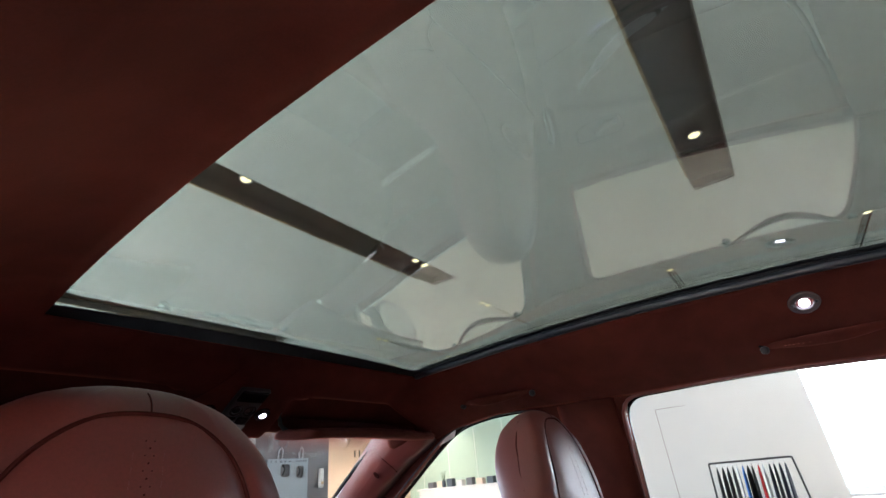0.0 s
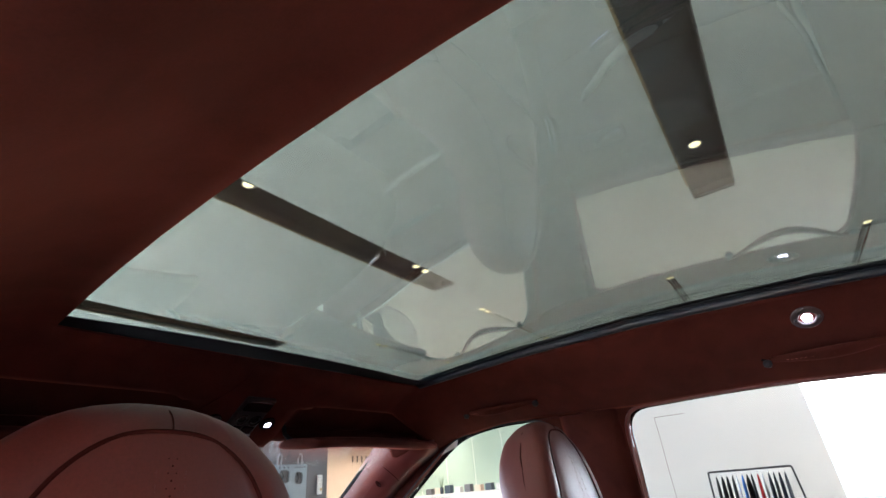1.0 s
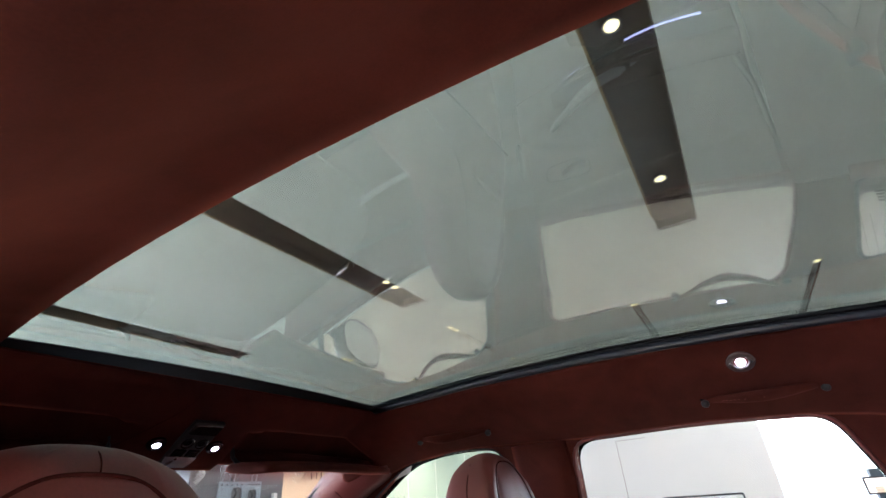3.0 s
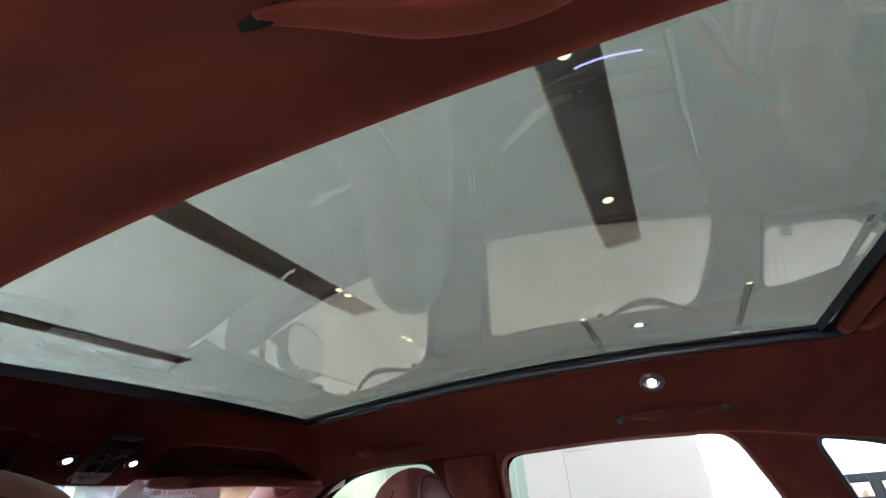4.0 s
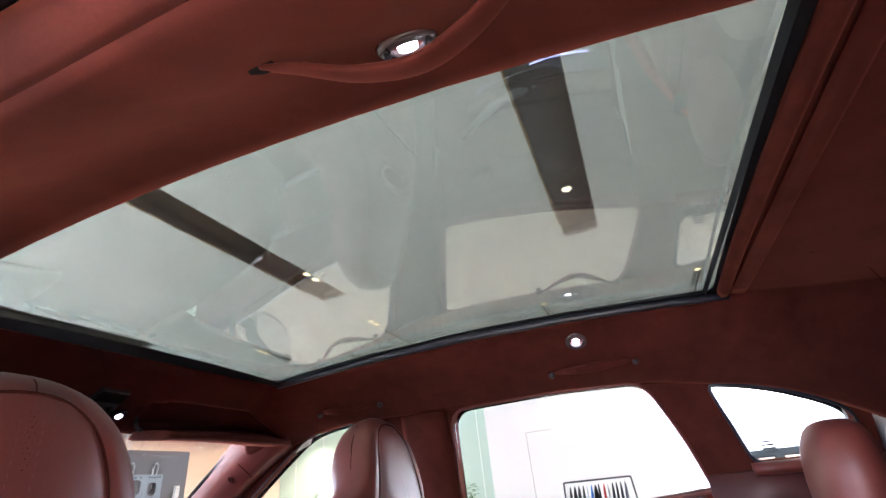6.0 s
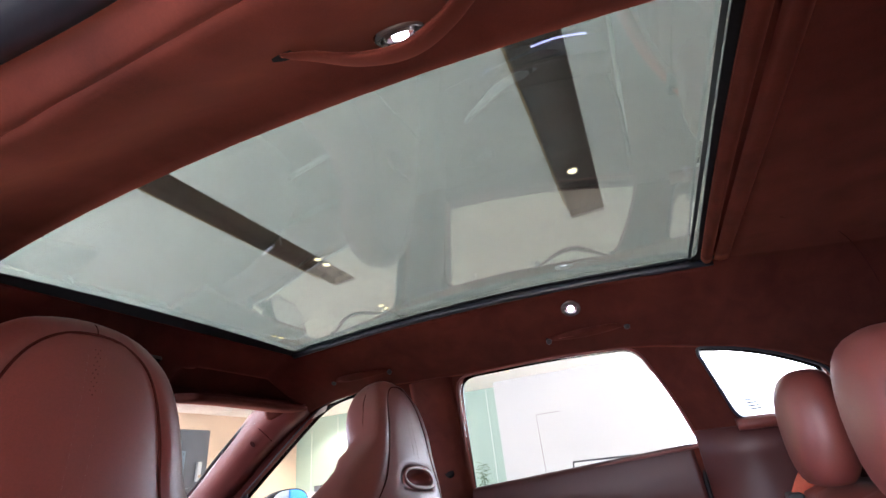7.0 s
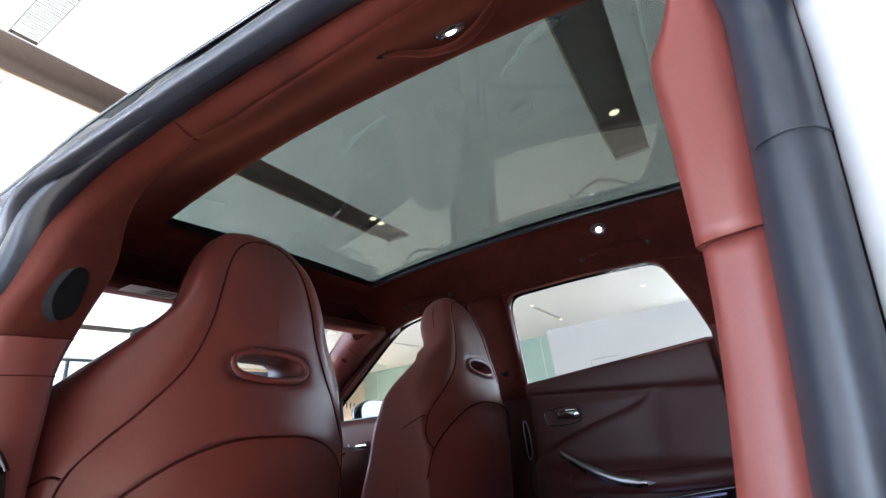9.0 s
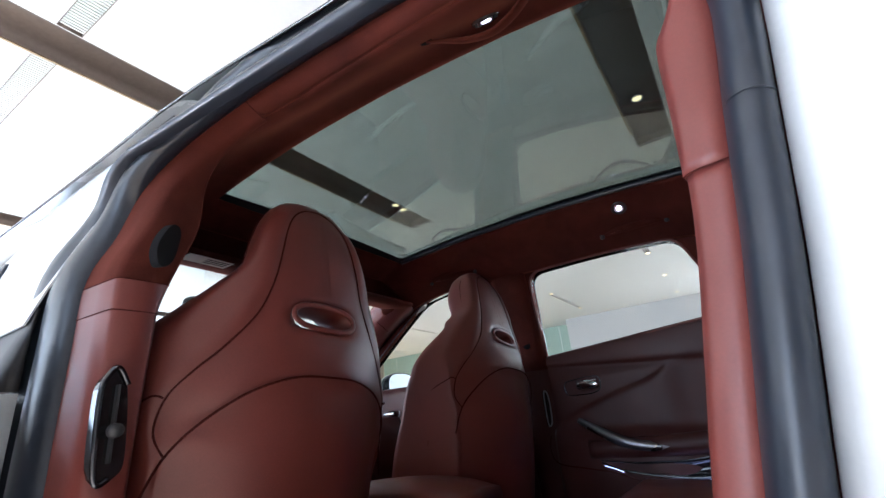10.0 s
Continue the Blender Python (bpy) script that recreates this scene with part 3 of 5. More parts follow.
def offset_rows(steps, wide=lambda p: 1.0):
    """Rows across the seal: it faces out of the car on the pillars and turns to face down along the top."""
    rows = []
    for i, p in enumerate(aperture):
        n, turn = outward(i), 1.25 * ease((p.z - 1.27) / 0.15)
        across = n * math.cos(turn) + Vector((-math.sin(turn), 0, 0))
        out = Vector((-math.cos(turn), 0, 0)) - n * math.sin(turn)
        rows.append([p + across * a * wide(p) - out * b for a, b in steps])
    return rows


pillar_wide = lambda p: 1.0 + 0.8 * ease((p.z - (1.28 if p.y < 0.1 else 1.41)) / 0.08) + (1.9 * ease((1.38 - p.z) / 0.24) + 0.3 * ease((1.49 - p.z) / 0.08) if p.y > 0.3 else 0.0)
IB = max(i for i, p in enumerate(aperture) if p.y < 0.40)      # where roof trim turns into centre pillar
part("door_seal", sheet(offset_rows([(-0.001, 0.006), (0.0, -0.004), (0.005, -0.015), (0.013, -0.022), (0.022, -0.021), (0.029, -0.013), (0.031, 0.0), (0.028, 0.015)], pillar_wide)), RUBBER, car, "fat black rubber door seal")
lip = [r for i, r in enumerate(offset_rows([(0.027, -0.012), (0.033, -0.022), (0.040, -0.024), (0.045, -0.014), (0.044, 0.004)], pillar_wide)) if i > 52 and (aperture[i].z < 1.36)]
part("seal_lip", sheet(lip), RUBBER, car, "black flange outside the seal")
part("seal_joint", tube([aperture[35] + outward(35) * a + Vector((b, 0, 0)) for a, b in ((0.001, -0.008), (0.004, -0.0150), (0.013, -0.0225), (0.022, -0.0215), (0.030, -0.012))], 0.0005, per=2), RUBBER, car, "fold in the rubber seal")

# red trim from the roof lining out to the seal
rows = []


def roof_row(p, steps=(0, 0.25, 0.5, 0.75, 1)):
    q = roof_point(1.0, min(p.y, 0.62), -1)
    n = outward(min(range(len(aperture)), key=lambda k: (aperture[k] - p).length))
    return [q.lerp(p, t) - n * (0.009 * math.sin(math.pi * t)) for t in steps]


IC = max(i for i, p in enumerate(aperture) if p.y < 0 and p.z < 1.236)
for k in range(IC - 2, IB + 1):
    rows.append(roof_row(aperture[k]))
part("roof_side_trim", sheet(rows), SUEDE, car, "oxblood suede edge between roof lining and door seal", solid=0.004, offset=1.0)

taper = lambda z: max(0.22, min(1.0, 1 - 15 * (z - 1.178))) * (0.80 + 0.26 * ease((z - 1.0) / 0.16))
ap_c = [p for p in aperture if p.y < 0.0 and p.z < 1.238]
steps_c = [(0, 0), (0.002, 0.014), (0.006, 0.029), (0.013, 0.036), (0.022, 0.035), (0.037, 0.022), (0.052, -0.03), (0.058, -0.13)]
rows = [[p + Vector((dx * taper(p.z), dy * taper(p.z) * (1 + 0.14 * ease((p.z - 1.08) / 0.1)), 0)) for dx, dy in steps_c] for p in ap_c]
cut = next(i for i, r in enumerate(rows) if r[0].z >= 1.034)
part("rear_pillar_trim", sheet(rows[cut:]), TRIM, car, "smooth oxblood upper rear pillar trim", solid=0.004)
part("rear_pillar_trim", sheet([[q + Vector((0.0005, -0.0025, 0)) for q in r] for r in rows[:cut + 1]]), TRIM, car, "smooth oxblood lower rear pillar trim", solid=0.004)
part("trim_joint", tube([q + Vector((0.0002, -0.0004, 0)) for q in rows[cut][:5]], 0.0005, per=3), PIPING, car, "dark joint between the pillar trims")

# centre pillar beside the driver's seat
rows = []
for p in aperture[IB:]:
    sx = side_x(p.z)
    k = ease((1.46 - p.z) / 0.25)
    head = [p] + [p + Vector(d) for d in ((0.012, -0.003, -0.009), (0.025, -0.006, -0.018), (0.036, -0.007, -0.022), (0.048, 0.0, -0.016), (0.056, 0.012, -0.004))] + [roof_point(1.0, min(p.y + 0.03, 0.62), -1)]
    deep = [p, Vector((p.x + 0.003, p.y - 0.050, p.z)), Vector((p.x + 0.006, p.y - 0.086, p.z)), Vector((p.x + 0.014, p.y - 0.096, p.z)), Vector((-(sx - 0.042), p.y - 0.099, p.z)), Vector((-(sx - 0.050), p.y - 0.092, p.z)), Vector((-(sx - 0.056), p.y + 0.03, p.z))]
    rows.append([a.lerp(b, k) for a, b in zip(head, deep)])
hi = max(i for i, r in enumerate(rows) if r[0].z >= 1.141)
lo = max(i for i, r in enumerate(rows) if r[0].z >= 1.092)
part("centre_pillar_trim", sheet(rows[:hi + 1]), SUEDE, car, "upper oxblood centre pillar trim")
roof_joint = [q + Vector((-0.0003, -0.0006, -0.0006)) for q in rows[0][:4]]
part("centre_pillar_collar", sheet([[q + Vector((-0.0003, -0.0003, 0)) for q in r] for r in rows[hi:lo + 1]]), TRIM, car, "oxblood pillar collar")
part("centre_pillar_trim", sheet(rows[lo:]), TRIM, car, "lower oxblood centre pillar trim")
for i in (hi, lo):
    part("trim_joint", tube([q + Vector((-0.0003, -0.0005, 0)) for q in rows[i][:6]], 0.0008, per=3), PIPING, car, "dark joint between the pillar trims")
part("trim_joint", tube(roof_joint, 0.0008, per=3), PIPING, car, "dark joint in the roof trim")
# belt guide: black oval slot with a bright bezel
bez = [(-0.801, 0.509, 0.868), (-0.807, 0.509, 0.97), (-0.800, 0.509, 0.998), (-0.788, 0.509, 1.008), (-0.774, 0.509, 0.985), (-0.766, 0.509, 0.90), (-0.772, 0.509, 0.870)]
part("belt_guide", tube([(-0.783, 0.509, 0.866)] + bez[:5], 0.0038, per=6, up=(0, 1, 0)), DARK_METAL, car, "dark polished bezel of the belt guide")
part("belt_guide_slot", fill([[(p[0], p[2]) for p in curve_points(bez, 6, True)]], lambda a, b: Vector((a, 0.512, b))), GLOSS, car, "black belt slot", solid=0.02, offset=1.0)
part("belt_guide_knob", lathe([(0.0001, 0.012), (0.009, 0.01), (0.010, 0.0), (0.006, -0.006)], (-0.787, 0.503, 0.925), Euler((radians(90), 0, 0)).to_matrix().to_4x4(), 12), SATIN, car)
part("belt_guide_ribs", box(-0.7885, -0.7855, 0.503, 0.512, 0.885, 0.985), SATIN, car)
# black oval pad at the pillar's head
pad = rounded([(0.0, 0.0), (0.035, 0.02), (0.05, 0.095), (0.02, 0.10), (-0.012, 0.04)], 0.03)
part("belt_anchor_cover", fill([pad], lambda a, b: Vector((-0.775 + a * 0.8, 0.488 + a * 0.35, 1.150 + b * 0.85))), MATTE, car, "black textured oval cover", solid=0.014, bevel=0.004)

# left front: window surround, glass and door
rail_y = np.linspace(-0.95, 1.4, 48)
rail_x = table([(-0.95, -0.80), (-0.3, -0.752), (0.0, -0.740), (0.5, -0.738), (0.8, -0.75), (1.0, -0.757), (1.2, -0.765), (1.4, -0.768)])
rail_z = table([(-0.95, 1.09), (-0.5, 1.27), (-0.3, 1.38), (-0.18, 1.425), (-0.05, 1.455), (0.1, 1.475), (0.2, 1.485), (0.3, 1.496), (0.4, 1.506), (0.5, 1.514), (0.6, 1.511), (0.8, 1.488), (1.0, 1.473), (1.2, 1.457), (1.4, 1.452)])
outline_l = [(0.60, 1.02), (0.60, 1.43)] + [(y, zt(y) + 0.012) for y in np.linspace(0.62, 1.16, 16)] + [(1.34, 1.24), (1.62, 1.06), (1.62, 1.02)]
front_win_l = rounded([(0.655, 1.062, 0.01), (0.635, 1.435, 0.05), (0.74, 1.452, 0.1), (0.86, 1.449, 0.1), (0.985, 1.43, 0.15), (1.12, 1.35, 0.2), (1.30, 1.235, 0.2), (1.56, 1.068, 0.02)], 0.05)
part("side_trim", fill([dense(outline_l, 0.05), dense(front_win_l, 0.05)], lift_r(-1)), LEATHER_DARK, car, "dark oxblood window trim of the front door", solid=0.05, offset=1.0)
g = part("front_window_glass", fill([dense(front_win_l, 0.08)], lift_r(-1, 0.03)), SIDE_GLASS, car, "clear side window", solid=0.004)
g.visible_shadow = False
part("front_window_seal", tube([lift_r(-1, -0.001)(a, b) for a, b in dense(front_win_l, 0.05)], 0.007, ring=True, per=1, up=(1, 0, 0)), RUBBER, car, "window seal")

skin_l = [(0.712, 1.10), (0.706, 1.16), (0.672, 1.25), (0.625, 1.32), (0.60, 1.36), (0.60, 1.43)] + [(y, rail_z(y) - 0.005) for y in np.linspace(0.62, 1.16, 16)] + outline_l[-4:-2] + [(1.62, 1.06), (1.62, 1.03), (0.93, 1.03), (0.92, 1.10)]
skin_hole = rounded([(1.24, 1.062, 0.01), (1.17, 1.20, 0.03), (1.13, 1.30, 0.02), (1.145, 1.335, 0.02), (1.30, 1.235, 0.2), (1.56, 1.068, 0.02)], 0.03)
part("door_frame_skin", fill([dense(skin_l, 0.05), dense(skin_hole, 0.05)], lift_r(-1, 0.056)), PAINT, car, "white frame of the front door", solid=0.003)
part("frame_seal", tube([lift_r(-1, 0.059)(a, b) for a, b in dense(skin_hole, 0.05)], 0.006, ring=True, per=1, up=(1, 0, 0)), RUBBER, car, "black seal of the front window")
part("frame_corner", fill([rounded([(0.555, 1.488), (0.680, 1.484), (0.655, 1.462), (0.560, 1.462)], 0.008)], lift_r(-1, 0.061)), GLOSS, car, "gloss black corner piece of the front door frame", solid=0.003)

# outer skin on the left: cant rail, trim strip, quarter panel, black quarter window
part("rail_channel", sheet([[Vector((rail_x(y) + a, y, rail_z(y) + b)) for a, b in ((0.075, 0.034), (0.05, 0.030), (0.03, 0.022), (0.012, 0.010), (0.001, 0.0))] for y in rail_y if y < 0.56]), RUBBER, car, "black channel between seal and roof rail")
part("cant_rail", sheet([[Vector((rail_x(y) + a, y, rail_z(y) + b)) for a, b in ((0.002, 0.002), (0.012, 0.010), (0.035, 0.026), (0.07, 0.042), (0.11, 0.052))] for y in rail_y]), PAINT, car, "white roof rail above the doors")
part("rail_strip", tube([(rail_x(y), y, rail_z(y)) for y in rail_y], 0.003, per=2), DARK_METAL, car, "thin grey metal strip along the roof rail")

ap_low = [p for p in aperture if p.y < 0 and p.z < 1.17]
rows = []
for p in ap_low:
    i = aperture.index(p)
    q = p + outward(i) * 0.031 + Vector((-0.008, 0, 0))
    bulge = 0.05 * math.sin(max(0, min(1, (1.2 - p.z) / 0.6)) * math.pi * 0.5)
    rows.append([q, Vector((q.x - 0.012 - 0.3 * bulge, q.y - 0.02, q.z)), Vector((q.x - 0.03 - bulge, q.y - 0.10, q.z)), Vector((q.x - 0.05 - 1.6 * bulge, q.y - 0.3, q.z)), Vector((q.x - 0.05 - 1.7 * bulge, q.y - 0.7, q.z)), Vector((q.x + 0.05 - bulge, q.y - 1.15, q.z))])
part("quarter_panel", sheet(rows), PAINT, car, "white rear quarter panel", solid=0.004)
part("quarter_window_cover", sheet([[Vector((-side_x(z) - 0.045, y, z)) for z in (1.165, 1.25, min(1.33, zt(y)), zt(y) + 0.012)] for y in np.linspace(-0.315, -0.58, 8)]), GLOSS, car, "dark quarter window", solid=0.004)


# ---------------------------------------------------------------- windscreen, front pillars, dashboard, doors
part("windscreen_header", sweep([(x, 1.165 - 0.10 * (x / 0.66) ** 2, 1.452 - 0.03 * (x / 0.66) ** 2) for x in np.linspace(-0.60, 0.60, 11)], [(0.03, 0.02), (0.035, 0.0), (0.0, -0.012), (-0.03, 0.004), (-0.02, 0.03)], per=2), SUEDE, car, "oxblood edge of the roof lining above the windscreen")
for s in (-1, 1):
    pts = [(s * (x - (0.02 if s < 0 else 0.045)), y, z) for x, y, z in ((0.675, 0.97, 1.50), (0.686, 1.08, 1.453), (0.703, 1.19, 1.40), (0.742, 1.35, 1.305), (0.785, 1.53, 1.185), (0.82, 1.75, 1.06), (0.84, 1.95, 0.97))]
    ap_ = part("front_pillar_trim", sweep(pts, [(0.05, 0.0), (0.035, 0.03), (-0.01, 0.036), (-0.048, 0.014), (-0.045, -0.02), (0.02, -0.03)], up=(s * 0.6, 0, 0.8), scales=lambda t: ((1.9 if s > 0 else 1.3) - 0.7 * t * (s > 0)) * min(1, 0.2 + 4.5 * t)), TRIM, car, "smooth oxblood front pillar trim")
    part("windscreen_edge", tube([(s * 0.585, 1.17, 1.435), (s * 0.610, 1.30, 1.375), (s * 0.645, 1.46, 1.280), (s * 0.69, 1.64, 1.165), (s * 0.74, 1.9, 1.02)], 0.006), FRIT, car, "black edge of the windscreen")
    if s > 0:
        part("trim_joint", tube([(0.606, 1.205, 1.372), (0.622, 1.203, 1.362), (0.642, 1.194, 1.344), (0.662, 1.19, 1.328)], 0.0012, per=4), PIPING, ap_, "dark joint in the pillar trim")
        part("round_cover", lathe([(0.010, 0.0), (0.0115, -0.0012), (0.0125, 0.0)], (0.640, 1.262, 1.326), Euler((radians(12), radians(52), 0)).to_matrix().to_4x4(), 18), PIPING, ap_, "round cover mark in the pillar trim")
wind = [[Vector((x * (0.64 + 0.16 * t), 1.19 + 0.80 * t - 0.10 * x * x, 1.45 - 0.47 * t - 0.01 * x * x)) for x in np.linspace(-1, 1, 9)] for t in np.linspace(0, 1, 7)]
g = part("windscreen", sheet(wind), SIDE_GLASS, car, "clear windscreen", solid=0.005)
g.visible_shadow = False
part("dashboard", sheet([[Vector((x, 1.15 + d, z)) for x in np.linspace(-0.78, 0.78, 9)] for d, z in ((0.1, 0.6), (0.0, 0.72), (0.02, 0.86), (0.10, 0.935), (0.25, 0.955), (0.85, 0.965))]), LEATHER_DARK, car, "oxblood leather dashboard", solid=0.01)
part("floor_pan", box(-0.80, 0.80, -1.5, 1.8, 0.30, 0.36), SATIN, car, "dark carpeted floor")
part("sill", box(-0.86, -0.74, -0.6, 1.7, 0.30, 0.46), SATIN, car, "black door sill", bevel=0.01)

wheel = thing("steering_wheel", "oxblood leather steering wheel with bright spokes", "steering wheel", at=(-0.42, 1.02, 0.93))
wm = Euler((radians(65), 0, 0)).to_matrix()
part("rim", tube([wm @ Vector((0.185 * math.cos(a), 0.175 * math.sin(a), 0)) for a in np.linspace(0, 2 * math.pi, 20)[:-1]], 0.016, ring=True, per=3), LEATHER, wheel)
for a in (0.0, math.pi, -math.pi / 2):
    part("spoke", tube([wm @ Vector((0.03 * math.cos(a), 0.03 * math.sin(a), 0.02)), wm @ Vector((0.175 * math.cos(a), 0.165 * math.sin(a), 0))], 0.011, per=2), SATIN_METAL, wheel, "bright metal spoke")
part("hub", lathe([(0.0001, -0.03), (0.06, -0.02), (0.07, 0.01), (0.05, 0.03), (0.0001, 0.035)], (0, 0, 0), wm.to_4x4(), 20), LEATHER_DARK, wheel)
part("column", tube([(0, 0.02, -0.01), (0, 0.2, -0.10)], 0.035, per=2), SATIN, wheel)

# right rear door, closed
DOOR_Y0, DOOR_Y1 = -0.212, 0.47
belt = lambda y: 1.092 + (0.468 - y) * 0.085
belt_line = lambda y: 1.007 + (y + 0.219) * 0.077
fold = table([(-0.05, 1.06), (0.004, 1.03), (0.038, 0.992), (0.093, 0.966), (0.22, 0.932), (0.334, 0.893), (0.432, 0.847), (0.475, 0.80)])
soft_step = lambda v, w: 1 / (1 + math.exp(max(-40.0, min(40.0, v / w))))


def door_x(y, z):
    """Inner face of the right door: belt roll, folded middle and a swelling armrest."""
    x = 0.780 + 0.010 * soft_step(z - belt_line(y), 0.006)
    x += 0.004 * math.exp(-((z - belt_line(y)) / 0.006) ** 2)
    x -= 0.014 * soft_step(z - fold(y), 0.006) * soft_step(-y, 0.02) * soft_step(z - belt_line(y), 0.01)
    x += 0.004 * math.exp(-((z - fold(y)) / 0.007) ** 2) * soft_step(-y, 0.02)
    x -= 0.050 * soft_step(z - (0.775 + 0.02 * math.sin(y * 4)), 0.012) * soft_step(y - 0.42, 0.03)
    x += 0.012 * soft_step(z - 0.60, 0.02)
    return x


door_rows = [[Vector((door_x(y, z), y + 0.02 * max(0, 0.95 - z) * (y < -0.2), z)) for y in np.linspace(DOOR_Y0, DOOR_Y1, 60)] for z in [0.42, 0.5, 0.55] + list(np.linspace(0.58, 1.0, 70))]
for f in np.linspace(0.06, 1.0, 18):
    door_rows.append([Vector((door_x(y, 1.0 + (belt(y) - 1.0) * f) - 0.006 * math.sin(math.pi * f), y, 1.0 + (belt(y) - 1.0) * f)) for y in np.linspace(DOOR_Y0, DOOR_Y1, 60)])
door_rows.append([Vector((0.785, y, belt(y) + 0.003)) for y in np.linspace(DOOR_Y0, DOOR_Y1, 60)])
door_rows.append([Vector((0.80, y, belt(y) + 0.004)) for y in np.linspace(DOOR_Y0, DOOR_Y1, 60)])
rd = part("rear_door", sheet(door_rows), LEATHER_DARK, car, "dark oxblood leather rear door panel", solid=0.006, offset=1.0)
# paler LEATHER on the belt roll paints in the daylight that catches it
part("window_ledge", sweep([(0.792, y, belt(y) + 0.001) for y in np.linspace(DOOR_Y0, DOOR_Y1 - 0.005, 9)], disc_section(0.012, 0.008), per=2), LEATHER, rd, "padded ledge below the window, in paler leather for the daylight on it")
part("belt_seam", tube([(door_x(y, belt_line(y)) - 0.0015, y, belt_line(y)) for y in np.linspace(DOOR_Y0, DOOR_Y1, 24)], 0.0018, per=1), PIPING, rd, "dark seam below the belt line")
seam = [(0.004, 1.030), (0.02, 1.012), (0.038, 0.992), (0.093, 0.966), (0.22, 0.932), (0.334, 0.893), (0.432, 0.847)]
part("door_seam", tube([(door_x(y, z) - 0.001, y, z) for y, z in seam], 0.0018, per=3), PIPING, rd, "curved seam of the door panel")
part("door_gap", tube([(0.79, -0.222, 1.15), (0.788, -0.221, 1.08), (0.786, -0.216, 1.0), (0.782, -0.208, 0.88), (0.772, -0.185, 0.77), (0.76, -0.17, 0.5)], 0.0075), FRIT, rd, "dark gap behind the door")
part("side_seam", tube([(0.788, -0.228, 0.998), (0.784, -0.30, 0.995), (0.781, -0.42, 0.988)], 0.0016, per=3), PIPING, rd, "stitched seam behind the door")
bezel = rounded([(0.40, 0.938), (0.405, 0.990), (0.30, 1.004), (0.258, 0.998), (0.262, 0.948), (0.30, 0.937)], 0.02)
hx = 0.786
part("handle_bezel", tube([(hx, a, b) for a, b in bezel], 0.003, ring=True, per=1, up=(1, 0, 0)), DARK_METAL, rd, "dark metal bezel of the door handle")
part("handle_recess", fill([bezel], lambda a, b: Vector((hx + 0.006, a, b))), GLOSS, rd, solid=0.004)
lever = part("door_handle", sweep([(hx - 0.002, 0.352, 0.975), (hx - 0.014, 0.325, 0.972), (hx - 0.018, 0.29, 0.970), (hx - 0.016, 0.268, 0.972)], [(0.004, 0.018), (0.004, -0.017), (-0.004, -0.015), (-0.004, 0.016)], per=4), CHROME, rd, "bright metal door lever")
pull = part("door_pull", sweep([(0.735, 0.355, 0.848), (0.722, 0.31, 0.822), (0.710, 0.25, 0.790), (0.704, 0.18, 0.760), (0.708, 0.10, 0.745), (0.722, 0.0, 0.738), (0.735, -0.06, 0.738)], [(0.0, 0.012), (-0.012, 0.004), (-0.012, -0.010), (0.004, -0.014), (0.012, 0.0)], scales=lambda t: 0.45 + 0.9 * math.sin(math.pi * min(1, t * 0.9 + 0.08))), SATIN_METAL, rd, "sweeping dark metal door pull")
part("armrest", sweep([(0.742, 0.33, 0.742), (0.735, 0.2, 0.742), (0.732, 0.05, 0.742), (0.735, -0.10, 0.748), (0.742, -0.20, 0.755)], disc_section(0.032, 0.036, 14), per=5), LEATHER_DARK, rd, "padded door armrest")
tray_top = table([(-0.2, 0.722), (-0.10, 0.712), (0.02, 0.697), (0.174, 0.697), (0.295, 0.708)])
tray_low = table([(-0.2, 0.655), (-0.10, 0.642), (0.0, 0.636), (0.13, 0.650), (0.24, 0.672), (0.295, 0.698)])
part("door_tray", sheet([[Vector((0.716 + 0.018 * math.sin(math.pi * f), y, tray_low(y) + (tray_top(y) - tray_low(y)) * f)) for y in np.linspace(0.295, -0.2, 22)] for f in np.linspace(0, 1, 7)]), GLOSS, rd, "gloss black door tray", solid=0.003)
part("pocket_seam", tube([(0.724, 0.47, 0.80), (0.724, 0.48, 0.75), (0.724, 0.455, 0.702), (0.722, 0.35, 0.682), (0.722, 0.25, 0.664), (0.722, 0.15, 0.622), (0.72, 0.12, 0.58), (0.72, 0.10, 0.52)], 0.0022, per=5), PIPING, rd, "curved seam of the door pocket")
part("light_strip", tube([(0.706, 0.082, 0.640), (0.704, 0.0, 0.634), (0.704, -0.085, 0.641), (0.705, -0.13, 0.648)], 0.0034, per=4), BLUE_LED, rd, "cool white light strip")
part("light_strip", tube([(0.712, 0.285, 0.690), (0.711, 0.255, 0.680), (0.711, 0.224, 0.668)], 0.0007, per=4), BLUE_LED, rd, "cool white light strip")

# left rear door, swung wide open
SWING = radians(76)
along, facing = Vector((-math.sin(SWING), -math.cos(SWING), 0)), Vector((math.cos(SWING), -math.sin(SWING), 0))
on_door = lambda u, off, z: Vector((-0.905, 0.675, 0)) + along * u + facing * off + Vector((0, 0, z))
us = np.linspace(0.0, 0.86, 12)
od = part("open_door", sheet([[on_door(u, o, z) for u in us] for o, z in ((0.0, 0.42), (0.045, 0.5), (0.06, 0.62), (0.075, 0.72), (0.05, 0.78), (0.035, 0.9), (0.05, 1.02), (0.03, 1.075), (-0.01, 1.08))]), LEATHER_DARK, car, "dark oxblood leather panel of the open rear door", solid=0.006)
part("outer_skin", sheet([[on_door(u, o, z) for u in us] for o, z in ((-0.04, 0.40), (-0.10, 0.6), (-0.10, 0.8), (-0.07, 0.98), (-0.03, 1.08))]), PAINT, od, "white outer skin of the open door", solid=0.004)
